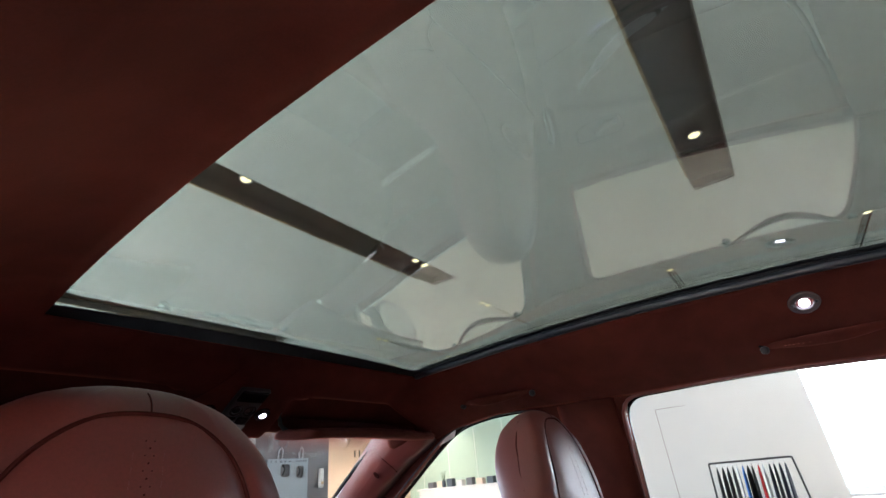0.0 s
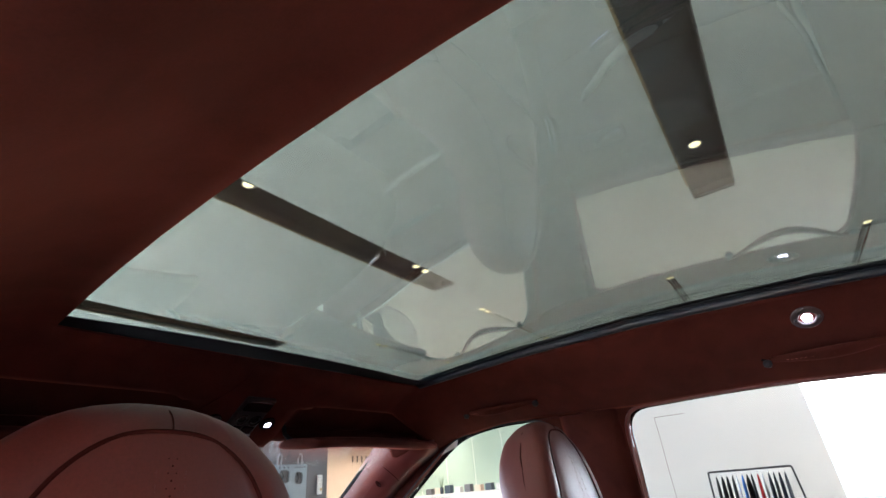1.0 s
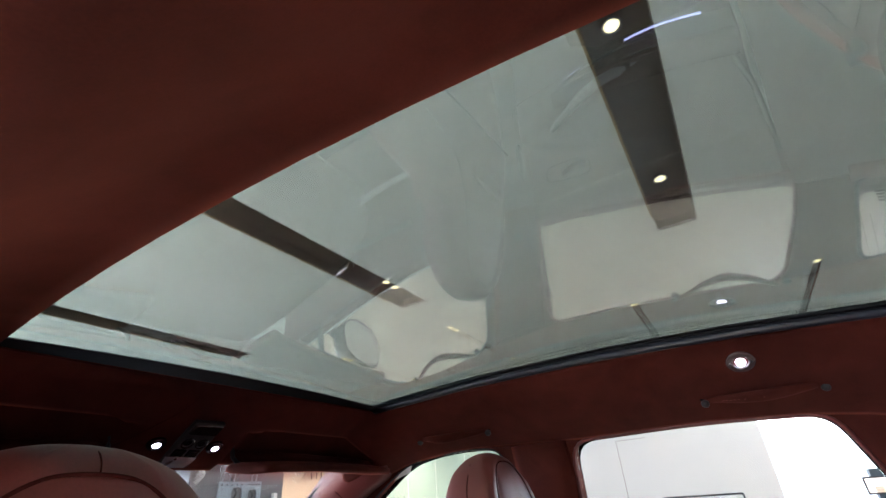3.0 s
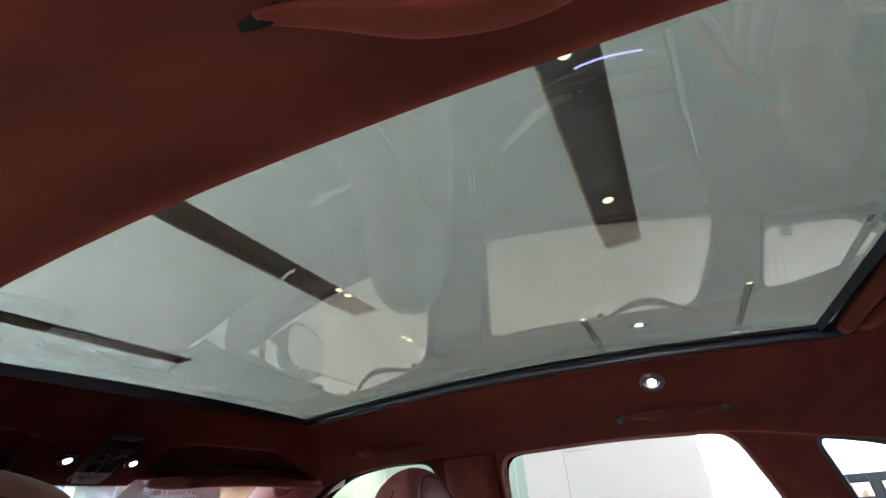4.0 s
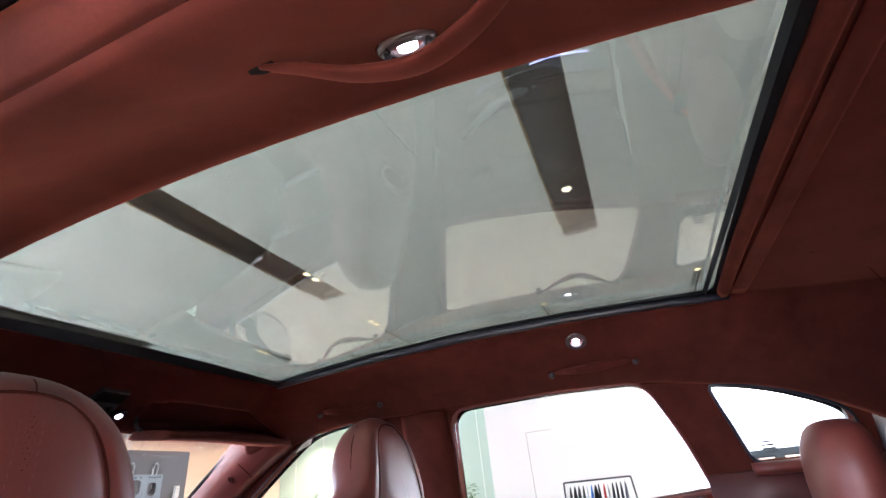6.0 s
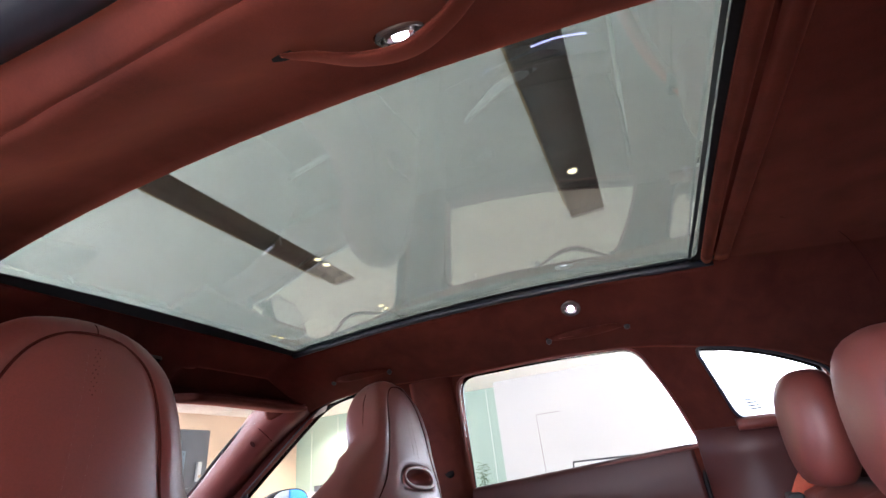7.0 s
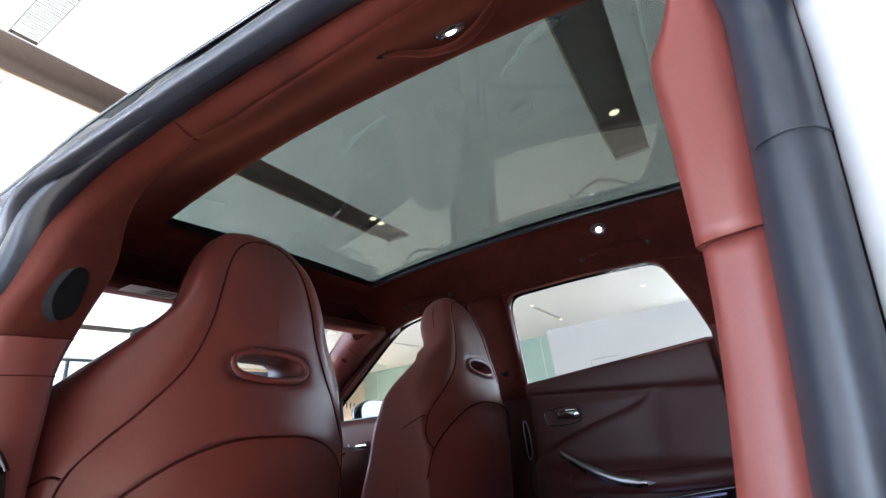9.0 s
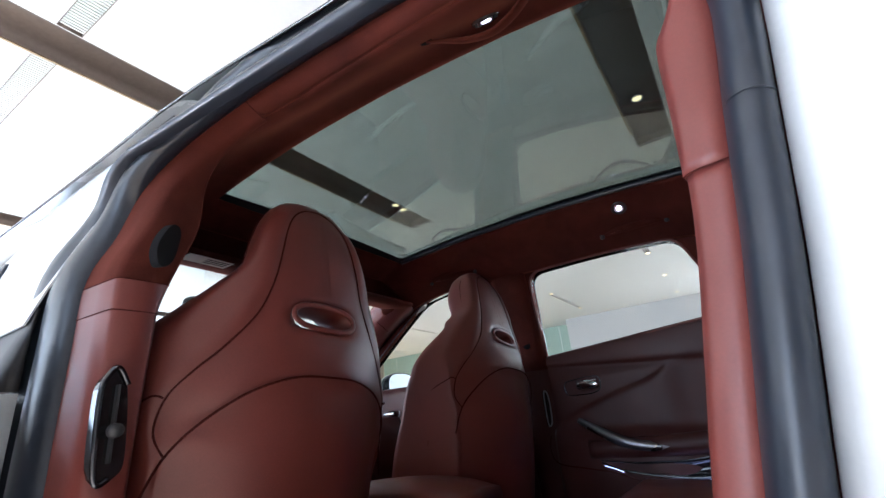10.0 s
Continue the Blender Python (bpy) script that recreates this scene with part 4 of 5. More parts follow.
part("edge", sheet([[on_door(0.862 + 0.004 * k, o, z) for k, o in ((0, -0.07), (1, -0.03), (1, 0.02), (0, 0.045))] for z in (0.42, 0.6, 0.8, 1.0, 1.075)]), PAINT, od, "white edge of the open door", solid=0.004)
part("window_frame", tube([on_door(u, -0.01 - 0.10 * (z - 1.08), z) for u, z in ((0.03, 1.08), (0.05, 1.25), (0.09, 1.38), (0.25, 1.42), (0.5, 1.43), (0.72, 1.40), (0.82, 1.25), (0.86, 1.08))], 0.022, per=4), GLOSS, od, "gloss black window frame")
part("armrest", sweep([on_door(u, 0.075, 0.72 + 0.02 * u) for u in (0.15, 0.4, 0.7)], disc_section(0.035, 0.026, 12), per=4), LEATHER_DARK, od)

# right centre pillar, with its belt guide
rows = []
for z in np.linspace(0.42, 1.445, 14):
    sx = side_x(z)
    rows.append([Vector((sx + 0.01, 0.455, z)), Vector((sx - 0.015, 0.462, z)), Vector((sx - 0.022, 0.49, z)), Vector((sx - 0.026, 0.53, z)), Vector((sx - 0.022, 0.58, z)), Vector((sx - 0.002, 0.61, z))])
part("centre_pillar_trim", sheet(rows[8:]), SUEDE, car, "suede-lined upper centre pillar", solid=0.004)
part("centre_pillar_trim", sheet(rows[:9]), LEATHER_DARK, car, "dark oxblood centre pillar trim", solid=0.004)
gl = [(0.744, 0.480, 0.95), (0.757, 0.476, 0.965), (0.770, 0.472, 0.94), (0.770, 0.472, 0.86), (0.757, 0.476, 0.835), (0.744, 0.480, 0.85)]
part("belt_guide", tube(gl, 0.0028, ring=True, per=5, up=(0, 1, 0)), SATIN_METAL, car, "bright bezel of the belt guide")
part("belt_guide_slot", fill([[(p[0], p[2]) for p in curve_points(gl, 5, True)]], lambda a, b: Vector((a, 0.476, b))), GLOSS, car, "black belt slot", solid=0.01, offset=1.0)

part("belt_anchor_cover", lathe([(0.0001, -0.003), (0.016, -0.002), (0.021, 0.003)], (side_x(1.16) - 0.026, 0.52, 1.16), Euler((0, radians(90), 0)).to_matrix().to_4x4(), 18), MATTE, car, "black oval belt anchor cover")
# right front door
part("window_post", sweep([(0.792, 1.435, 1.235), (0.797, 1.435, 1.15), (0.80, 1.435, 1.06)], disc_section(0.013, 0.012), up=(0, 1, 0), per=2), RUBBER, car, "black post of the front window")
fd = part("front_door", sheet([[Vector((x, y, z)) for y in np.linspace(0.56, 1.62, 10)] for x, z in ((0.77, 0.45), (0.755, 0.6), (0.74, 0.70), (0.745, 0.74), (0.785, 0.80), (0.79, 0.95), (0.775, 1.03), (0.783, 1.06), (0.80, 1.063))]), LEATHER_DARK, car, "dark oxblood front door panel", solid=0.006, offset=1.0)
part("door_trim_line", tube([(0.779, y, 1.01) for y in np.linspace(0.58, 1.6, 5)], 0.004, per=2), SATIN_METAL, fd)
fb = rounded([(1.37, 0.925), (1.385, 0.97), (1.27, 0.98), (1.235, 0.965), (1.25, 0.925)], 0.02)
part("handle_bezel", tube([(0.786, a, b) for a, b in fb], 0.005, ring=True, per=1, up=(1, 0, 0)), SATIN_METAL, fd)
part("handle_recess", fill([fb], lambda a, b: Vector((0.788, a, b))), SATIN, fd, solid=0.003)
part("door_handle", sweep([(0.784, 1.34, 0.952), (0.772, 1.31, 0.95), (0.77, 1.26, 0.95)], [(0.004, 0.014), (0.004, -0.014), (-0.004, -0.012), (-0.004, 0.012)], per=4), CHROME, fd, "bright door lever")
part("door_pull", sweep([(0.752, 1.42, 0.838), (0.73, 1.35, 0.818), (0.722, 1.25, 0.79), (0.718, 1.10, 0.772), (0.725, 0.90, 0.765)], disc_section(0.011, n=8), per=5), SATIN_METAL, fd, "sweeping metal door pull")
part("door_strip", tube([(0.776, 1.50, 0.83), (0.77, 1.434, 0.848), (0.768, 1.302, 0.893), (0.772, 1.15, 0.915), (0.778, 0.95, 0.92)], 0.010, per=4), GLOSS, fd, "gloss black decor strip")
ld = part("front_door", sheet([[Vector((-x, y, z)) for y in np.linspace(0.64, 1.62, 10)] for x, z in ((0.77, 0.45), (0.755, 0.6), (0.74, 0.70), (0.745, 0.74), (0.785, 0.80), (0.79, 0.95), (0.775, 1.03), (0.783, 1.06), (0.80, 1.063))]), LEATHER_DARK, car, "dark oxblood front door panel", solid=0.006, offset=1.0)
skin_rear = ((0.700, 1.0), (0.703, 0.5), (0.715, 0.15))       # rolled rear edge of the door
skin_rows = ((0.90, 0.40), (0.935, 0.6), (0.93, 0.8), (0.90, 0.92), (0.872, 0.995))
part("outer_skin", sheet([[Vector((-(x + (0.838 - x) * k), y, z)) for y, k in skin_rear] + [Vector((-x, y, z)) for y in np.linspace(0.735, 1.62, 10)] for x, z in skin_rows]), PAINT, ld, "white outer door skin", solid=0.004)
part("pillar_cover", sheet([[Vector((-(x + (0.838 - x) * k), y, z)) for y, k in skin_rear] + [Vector((-x, y, z)) for y in (0.735, 0.80, 0.93)] for x, z in ((0.872, 0.998), (0.866, 1.03), (0.852, 1.07), (0.842, 1.098), (0.832, 1.128))]), SATIN, ld, "black pillar cover of the front door", solid=0.004)

# outside mirror on the right
oval = lambda y, k: [Vector((0.985 + 0.118 * k * math.copysign(abs(math.cos(a)) ** 0.75, math.cos(a)), y, 1.098 + 0.066 * k * math.copysign(abs(math.sin(a)) ** 0.75, math.sin(a)))) for a in np.linspace(0, 2 * math.pi, 33)[:-1]]
mirror = part("door_mirror", sheet([oval(1.385, 0.93), oval(1.366, 0.95), oval(1.364, 0.98), oval(1.372, 1.02), oval(1.40, 1.0), oval(1.44, 0.86), oval(1.465, 0.55), oval(1.472, 0.1)], True, True), GLOSS, car, "gloss black door mirror housing")
part("mirror_arm", sweep([(0.83, 1.43, 1.055), (0.87, 1.43, 1.06), (0.92, 1.42, 1.075)], disc_section(0.03, 0.014), per=3), GLOSS, mirror)
part("mirror_glass", fill([[(p.x, p.z) for p in oval(0, 0.93)]], lambda a, b: Vector((a, 1.372 - 0.05 * (a - 0.985), b))), material("mirror_silver", (0.85, 0.92, 0.95), 0.02, 1.0), mirror, "mirror glass", solid=0.004, offset=1.0)


# ---------------------------------------------------------------- seats
w_of = table([(0.44, 0.235), (0.6, 0.245), (0.8, 0.258), (0.90, 0.274), (0.97, 0.283), (1.02, 0.280), (1.06, 0.269), (1.105, 0.246), (1.15, 0.205), (1.19, 0.170), (1.21, 0.158), (1.25, 0.147), (1.30, 0.131), (1.34, 0.108), (1.37, 0.075), (1.384, 0.03)])
back_of = table([(0.44, 0.56), (0.6, 0.50), (0.75, 0.465), (0.88, 0.448), (0.96, 0.450), (1.05, 0.458), (1.11, 0.463), (1.2, 0.47), (1.28, 0.478), (1.33, 0.487), (1.37, 0.502), (1.384, 0.52)])
thick_of = table([(0.44, 0.20), (0.8, 0.17), (1.0, 0.15), (1.1, 0.12), (1.15, 0.10), (1.19, 0.10), (1.25, 0.11), (1.3, 0.105), (1.34, 0.09), (1.37, 0.065), (1.384, 0.03)])
wing_of = table([(0.44, 0.92), (0.6, 0.87), (0.79, 0.81), (0.88, 0.755), (0.97, 0.71), (1.06, 0.665), (1.12, 0.615), (1.15, 0.59)])


arch_of = table([(0.44, 0.225), (0.80, 0.238), (0.868, 0.248), (0.905, 0.264), (0.955, 0.258), (0.995, 0.232), (1.037, 0.195), (1.10, 0.148), (1.17, 0.118), (1.235, 0.104), (1.29, 0.090), (1.328, 0.070), (1.352, 0.038), (1.384, 0.01)])
low_of = table([(0.0, 0.990), (0.08, 0.986), (0.155, 0.962), (0.215, 0.918), (0.248, 0.868), (0.270, 0.80), (0.30, 0.70)])


def seat_back_y(x, z):
    """Rear face of the backrest: wings wrap forwards, panels are parted by soft grooves."""
    ax = abs(x)
    f = min(1.0, ax / max(0.01, w_of(z)))
    y = back_of(z) + (0.020 + 0.095 * min(1.0, max(0.0, (1.22 - z) / 0.20))) * f ** 2.6
    d = ax - arch_of(z)
    y += 0.0045 * math.exp(-(d / 0.007) ** 2)
    if d > 0:
        y -= 0.006 * math.exp(-((d - 0.022) / 0.02) ** 2) * (1 if z < 1.33 else 0.3)
    e = low_of(ax) - z
    return y + 0.010 * ease(e / 0.022) - 0.004 * math.exp(-((e + 0.02) / 0.018) ** 2)


SLOT_Z0, SLOT_Z1, SLOT_X = 1.090, 1.126, 0.066


def seat_shell(deep=1.0):
    zs = [0.44, 0.52, 0.6, 0.66, 0.72, 0.76, 0.80, 0.825, 0.85, 0.87, 0.89, 0.91, 0.925, 0.94, 0.952, 0.964, 0.976, 0.988, 1.0, 1.02, 1.045, 1.068, SLOT_Z0, SLOT_Z1, 1.15, 1.17, 1.19, 1.21, 1.25, 1.29, 1.31, 1.325, 1.34, 1.352, 1.362, 1.372, 1.384]
    rows = []
    for z in zs:
        w = w_of(z)
        sx = min(SLOT_X, 0.5 * w)
        xa = min(max(arch_of(z), sx + 0.012), w - 0.018)
        wide = w - xa
        xs = [0.0, 0.5 * sx, sx, sx + 0.55 * (xa - sx), xa - 0.005, xa + 0.004, xa + 0.25 * wide, xa + 0.5 * wide, xa + 0.78 * wide, w]
        back = [Vector((x, seat_back_y(x, z), z)) for x in xs]
        t = thick_of(z) * (1 + (deep - 1) * ease((z - 1.12) / 0.06))
        edge_y = 0.5 * (back[-1].y + (wing_of(z) if z < 1.15 else back[0].y + t))
        front = []
        for x in xs:
            f = abs(x) / w
            fy = back[0].y + t - (0.03 * f * f if z > 1.17 else 0.0)
            if z < 1.15:
                fy = fy + (wing_of(z) - fy) * f ** 2.2 if f < 0.95 else wing_of(z) - 0.02
            flare = 0.92 if z > 1.17 else 0.99 + 0.12 * ease((1.14 - z) / 0.12) * f * f
            front.append(Vector((x * flare, fy, z)))
        half = back + [Vector((w * (1.0 + 0.05 * ease((1.14 - z) / 0.12)), edge_y, z))] + front[::-1]
        left = [Vector((-p.x, p.y, p.z)) for p in half[::-1]]
        rows.append(half[:-1] + [half[-1]] + left[1:-1])
    n = len(rows[0])
    verts = [p for r in rows for p in r]
    faces = []
    si = zs.index(SLOT_Z0)
    fm = 20          # column of the front middle
    cut_back, cut_front = {0, 1, n - 1, n - 2}, {fm - 1, fm - 2, fm, fm + 1}
    for i in range(len(zs) - 1):
        for j in range(n):
            if i == si and (j in cut_back or j in cut_front):
                continue
            k = (j + 1) % n
            faces.append((i * n + j, i * n + k, (i + 1) * n + k, (i + 1) * n + j))
    loop_b = [si * n + j % n for j in (-2, -1, 0, 1, 2)] + [(si + 1) * n + j % n for j in (2, 1, 0, -1, -2)]
    loop_f = [si * n + j for j in (fm + 2, fm + 1, fm, fm - 1, fm - 2)] + [(si + 1) * n + j for j in (fm - 2, fm - 1, fm, fm + 1, fm + 2)]
    for a in range(10):
        b = (a + 1) % 10
        faces.append((loop_b[a], loop_b[b], loop_f[b], loop_f[a]))
    faces += [tuple(range(n)), tuple((len(zs) - 1) * n + j for j in range(n))]
    return mesh_of(verts, faces)


def surface_line(points, lift=0.001):
    return [(x, seat_back_y(x, z) - lift, z) for x, z in points]


def mirrored(points):
    return points + [(-x, z) for x, z in points[::-1] if abs(x) > 1e-6]


def front_seat(name, x, label, deep=1.0):
    s = thing(name, label, "car seat", "front seats", (x, 0, 0))
    part("backrest", seat_shell(deep), LEATHER, s, "smooth oxblood leather backrest", sub=1)
    arch = mirrored([(-0.248, 0.868), (-0.264, 0.905), (-0.258, 0.955), (-0.232, 0.995), (-0.195, 1.037), (-0.148, 1.10), (-0.118, 1.17), (-0.104, 1.235), (-0.090, 1.29), (-0.070, 1.328), (-0.038, 1.352), (0.0, 1.357)])
    part("piping", tube([(x, seat_back_y(x, z) - (0.0032 if z < 1.32 else 0.0031), z) for x, z in arch], 0.0018), PIPING, s, "dark piping round the headrest panel")
    low = mirrored([(-0.270, 0.80), (-0.248, 0.868), (-0.215, 0.918), (-0.155, 0.962), (-0.08, 0.986), (0.0, 0.990)])
    part("piping", tube(surface_line(low, 0.0008), 0.0021), PIPING, s, "dark piping round the lower back panel")
    for k in (-1, 1):
        flank = [(k * (w_of(z) * 1.03 + 0.001), 0.5 * (seat_back_y(w_of(z), z) + wing_of(z)) - 0.02, z) for z in (0.93, 0.88, 0.82, 0.74, 0.64)]
        part("side_seam", tube(surface_line([(k * 0.261, 0.955), (k * 0.270, 0.958), (k * 0.280, 0.955)], 0.0010) + flank, 0.0017, per=5), PIPING, s, "dark seam round the side bolster")
    for k in (-1, 1):
        row = part("stitched_seam", stitches([Vector(p) for p in surface_line([(k * 0.011, z) for z in np.linspace(1.335, 1.155, 8)], 0.0001)], 0.009, 0.005, 0.00028), LEATHER, s, "fine upright row of stitches")
        row["kind"] = "stuff"
    part("top_stitch", tube([(0.0, back_of(z) + d, z) for z, d in ((1.358, 0.0005), (1.366, 0.0008), (1.374, 0.002), (1.380, 0.007))], 0.0007, per=3), PIPING, s, "short stitched seam over the headrest")
    for i in range(12):
        z, r = 1.337 - 0.0052 * i, 0.0007 if i % 2 else 0.0005
        for dx in ((0.0,) if i % 2 else (-0.0032, 0.0032)):
            part("perforation", lathe([(0.0001, 0.0006), (r, 0.0004), (r * 1.1, 0.0)], (dx, seat_back_y(0, z) - 0.0003, z), Euler((radians(90), 0, 0)).to_matrix().to_4x4(), 8), PIPING, s)
    for k in (-1, 1):
        part("side_piping", tube([(k * w_of(z) * 0.985, back_of(z) + 0.55 * thick_of(z), z) for z in np.linspace(1.20, 1.35, 7)], 0.0016, per=2), PIPING, s, "dark piping at the headrest's side")
    rim = [(0.080 * math.copysign(abs(math.cos(a)) ** 0.7, math.cos(a)), 1.108 + 0.0245 * math.copysign(abs(math.sin(a)) ** 0.9, math.sin(a))) for a in np.linspace(0, 2 * math.pi, 29)[:-1]]
    part("slot_surround", sweep([(p[0], seat_back_y(p[0], p[1]) + 0.001, p[1]) for p in rim], disc_section(0.006, 0.004), ring=True, per=1, up=(0, 1, 0)), LEATHER, s, "raised leather rim of the belt slot")
    cush = part("cushion", sheet([[Vector((0.27 * f, y, z + 0.03 * abs(f) ** 3)) for f in np.linspace(-1, 1, 9)] for y, z in ((0.60, 0.50), (0.66, 0.60), (0.8, 0.62), (1.0, 0.63), (1.08, 0.60), (1.09, 0.50))]), LEATHER, s, "oxblood leather seat cushion", solid=0.12)
    part("seat_base", box(-0.24, 0.24, 0.56, 1.05, 0.36, 0.5), SATIN, s, bevel=0.02)
    return s


driver = front_seat("front_seat", -0.42, "oxblood leather front seat with a belt slot below its headrest")
lean = Matrix.Translation((0.425, 0.54, 0.63)) @ Matrix.Rotation(radians(-7), 4, "X") @ Matrix.Translation((0, -0.6, -0.6))
passenger = front_seat("front_seat", 0.42, "oxblood leather passenger seat with a belt slot below its headrest", 1.4)
passenger.matrix_world = (Matrix.Translation((0.42, 0, 1.17)) @ Matrix.Rotation(radians(5), 4, "Y") @ Matrix.Translation((-0.42, 0, -1.17)) @ lean)
driver.matrix_world = Matrix.Translation((-0.430, 0, 1.303)) @ Matrix.Rotation(radians(2.5), 4, "Y") @ Matrix.Translation((0, 0, -1.3))

# rear bench with headrests
bench = thing("rear_bench", "oxblood leather rear bench seat with fluted backrests", "car seat")
back_line = table([(0.60, -0.25), (0.75, -0.30), (0.9, -0.34), (1.0, -0.375), (1.04, -0.405), (1.058, -0.45), (1.06, -0.50)])


def bench_y(f, z):
    """Front of a rear backrest: raised bolsters round a fluted insert."""
    y = back_line(z) - 0.02 * abs(f) ** 4
    y += 0.020 * ease((abs(f) - 0.58) / 0.12)
    if abs(f) < 0.62 and z < 0.99:
        y += 0.007 * abs(math.sin(math.pi * (z - 0.60) / 0.065))
    return y


for x in (-0.405, 0.0, 0.405):
    hw = 0.205 if x else 0.185
    zs = list(np.linspace(0.60, 1.0, 49)) + [1.015, 1.03, 1.04, 1.05, 1.058, 1.06]
    rows = [[Vector((x + hw * f, bench_y(f, z), z)) for f in np.linspace(-1, 1, 25)] for z in zs]
    part("backrest", sheet(rows), LEATHER, bench, "leather backrest with a fluted insert", solid=0.03)
    for k in (-1, 1):
        part("seam", tube([(x + k * hw * 0.60, bench_y(0.60, z) + 0.004, z) for z in np.linspace(0.62, 0.985, 12)], 0.0016, per=1), PIPING, bench)
    part("seam", tube([(x + hw * f, bench_y(f, 0.992) + 0.003, 0.994) for f in np.linspace(-0.6, 0.6, 9)], 0.0016, per=1), PIPING, bench)
part("cushion", sheet([[Vector((x, y, z)) for x in np.linspace(-0.68, 0.68, 9)] for y, z in ((-0.28, 0.60), (-0.1, 0.64), (0.15, 0.65), (0.24, 0.60), (0.25, 0.45))]), LEATHER, bench, "leather bench cushion", solid=0.05)


def headrest(x, w):
    h = thing("headrest", "rounded oxblood leather rear headrest", "headrest", "rear headrests", (x, -0.42, 1.15))
    rows = []
    for z, k in ((-0.092, 0.45), (-0.082, 0.72), (-0.045, 0.92), (0.02, 1.0), (0.075, 0.95), (0.110, 0.72), (0.122, 0.35)):
        rows.append([Vector((w * k * math.copysign(abs(math.cos(a)) ** 0.7, math.cos(a)), 0.055 * k * math.copysign(abs(math.sin(a)) ** 0.8, math.sin(a)) - 0.1 * z, z)) for a in np.linspace(0, 2 * math.pi, 19)[:-1]])
    part("cushion", sheet(rows, True, True), LEATHER, h, "padded leather cushion", sub=1)
    for dx in (-0.05, 0.05):
        part("post", tube([(dx, 0.0, -0.13), (dx, 0.0, -0.07)], 0.006, per=2), CHROME, h, "bright post")
    return h


headrest(0.41, 0.118)
headrest(0.0, 0.115)
headrest(-0.40, 0.125)

belt_r = thing("seat_belt", "orange-red seat belt with a dark buckle tongue", "seat belt")
part("webbing", sweep([(0.60, -0.47, 1.13), (0.565, -0.425, 1.08), (0.56, -0.385, 1.03), (0.56, -0.31, 0.89), (0.56, -0.25, 0.7)], [(0.022, 0.001), (0.022, -0.001), (-0.022, -0.001), (-0.022, 0.001)], up=(1, 0.3, 0)), material("red_webbing", (0.42, 0.08, 0.04), 0.8, spread=0.1), belt_r)
part("tongue", box(0.535, 0.585, -0.385, -0.355, 1.0, 1.04), SATIN, belt_r, "dark buckle tongue", bevel=0.006)

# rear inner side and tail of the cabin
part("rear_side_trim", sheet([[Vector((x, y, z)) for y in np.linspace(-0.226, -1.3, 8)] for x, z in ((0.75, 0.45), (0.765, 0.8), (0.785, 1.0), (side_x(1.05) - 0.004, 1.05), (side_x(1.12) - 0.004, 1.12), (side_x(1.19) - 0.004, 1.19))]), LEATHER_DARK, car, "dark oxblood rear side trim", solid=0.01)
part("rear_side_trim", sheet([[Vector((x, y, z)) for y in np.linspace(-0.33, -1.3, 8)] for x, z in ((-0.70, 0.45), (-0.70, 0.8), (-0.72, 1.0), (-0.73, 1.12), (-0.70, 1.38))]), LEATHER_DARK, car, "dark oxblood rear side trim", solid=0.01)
# LEATHER instead of the panel leather, to carry the window light in its colour
part("window_ledge", sweep([(0.748, -0.335, 1.192), (0.75, -0.5, 1.19), (0.75, -0.62, 1.185)], disc_section(0.026, 0.016), per=3), LEATHER, car, "padded ledge below the quarter window, its daylight put into paler leather")
part("tailgate_trim", sheet([[Vector((x, y, z)) for x in np.linspace(-0.75, 0.75, 7)] for y, z in ((-1.45, 0.45), (-1.5, 0.9), (-1.35, 1.2), (-1.2, 1.42))]), SATIN, car, "dark tailgate lining", solid=0.02)

# centre armrest between the front seats
arm = thing("centre_console", "oxblood leather centre armrest with a black rear panel", "console")
part("armrest", sweep([(0.0, 0.40, 0.70), (0.0, 0.52, 0.725), (0.0, 0.70, 0.73), (0.0, 0.86, 0.71)], [(0.11, -0.03), (0.12, 0.0), (0.10, 0.022), (0.0, 0.03), (-0.10, 0.022), (-0.12, 0.0), (-0.11, -0.03)]), LEATHER, arm, "padded leather armrest")
part("body", box(-0.115, 0.115, 0.42, 1.15, 0.36, 0.69), LEATHER_DARK, arm, bevel=0.02)
part("screen", box(-0.06, 0.06, 0.395, 0.42, 0.58, 0.66), GLOSS, arm, "gloss black rear control panel", bevel=0.006)


# ---------------------------------------------------------------- roof fittings
def reading_lamp(x):
    s = 1 if x > 0 else -1
    inner_x, outer_x = abs(roof_point(0.0, 0.0, s).x), abs(roof_point(1.0, 0.0, s).x)
    f = (abs(x) - inner_x) / (outer_x - inner_x)
    p = roof_point(f, 0.0, s)
    d = roof_point(f + 0.08, 0.0, 1 if x > 0 else -1) - p
    tilt = math.atan2(d.z, abs(d.x))
    l = thing("reading_lamp", "round chrome reading lamp, lit white, set into the roof lining", "reading lamp", "reading lamps", p)
    l.rotation_euler = (0, -tilt if x > 0 else tilt, 0)
    part("bezel", lathe([(0.0135, 0.004), (0.0145, -0.003), (0.017, -0.0055), (0.019, -0.002), (0.024, -0.0045), (0.027, -0.003), (0.028, 0.001)], n=28), ACRYLIC, l, "clear smoke-grey ring")
    part("lens", lathe([(0.0001, -0.006), (0.0085, -0.005), (0.0094, 0.003), (0.0001, 0.003)], n=20), WHITE_LED, l, "glowing lens")
    for k in (-1, 1):
        part("button", lathe([(0.0001, -0.0065), (0.003, -0.006), (0.0035, -0.003)], (0, k * 0.0195, 0), n=10), SATIN, l)
    return l


reading_lamp(0.51)
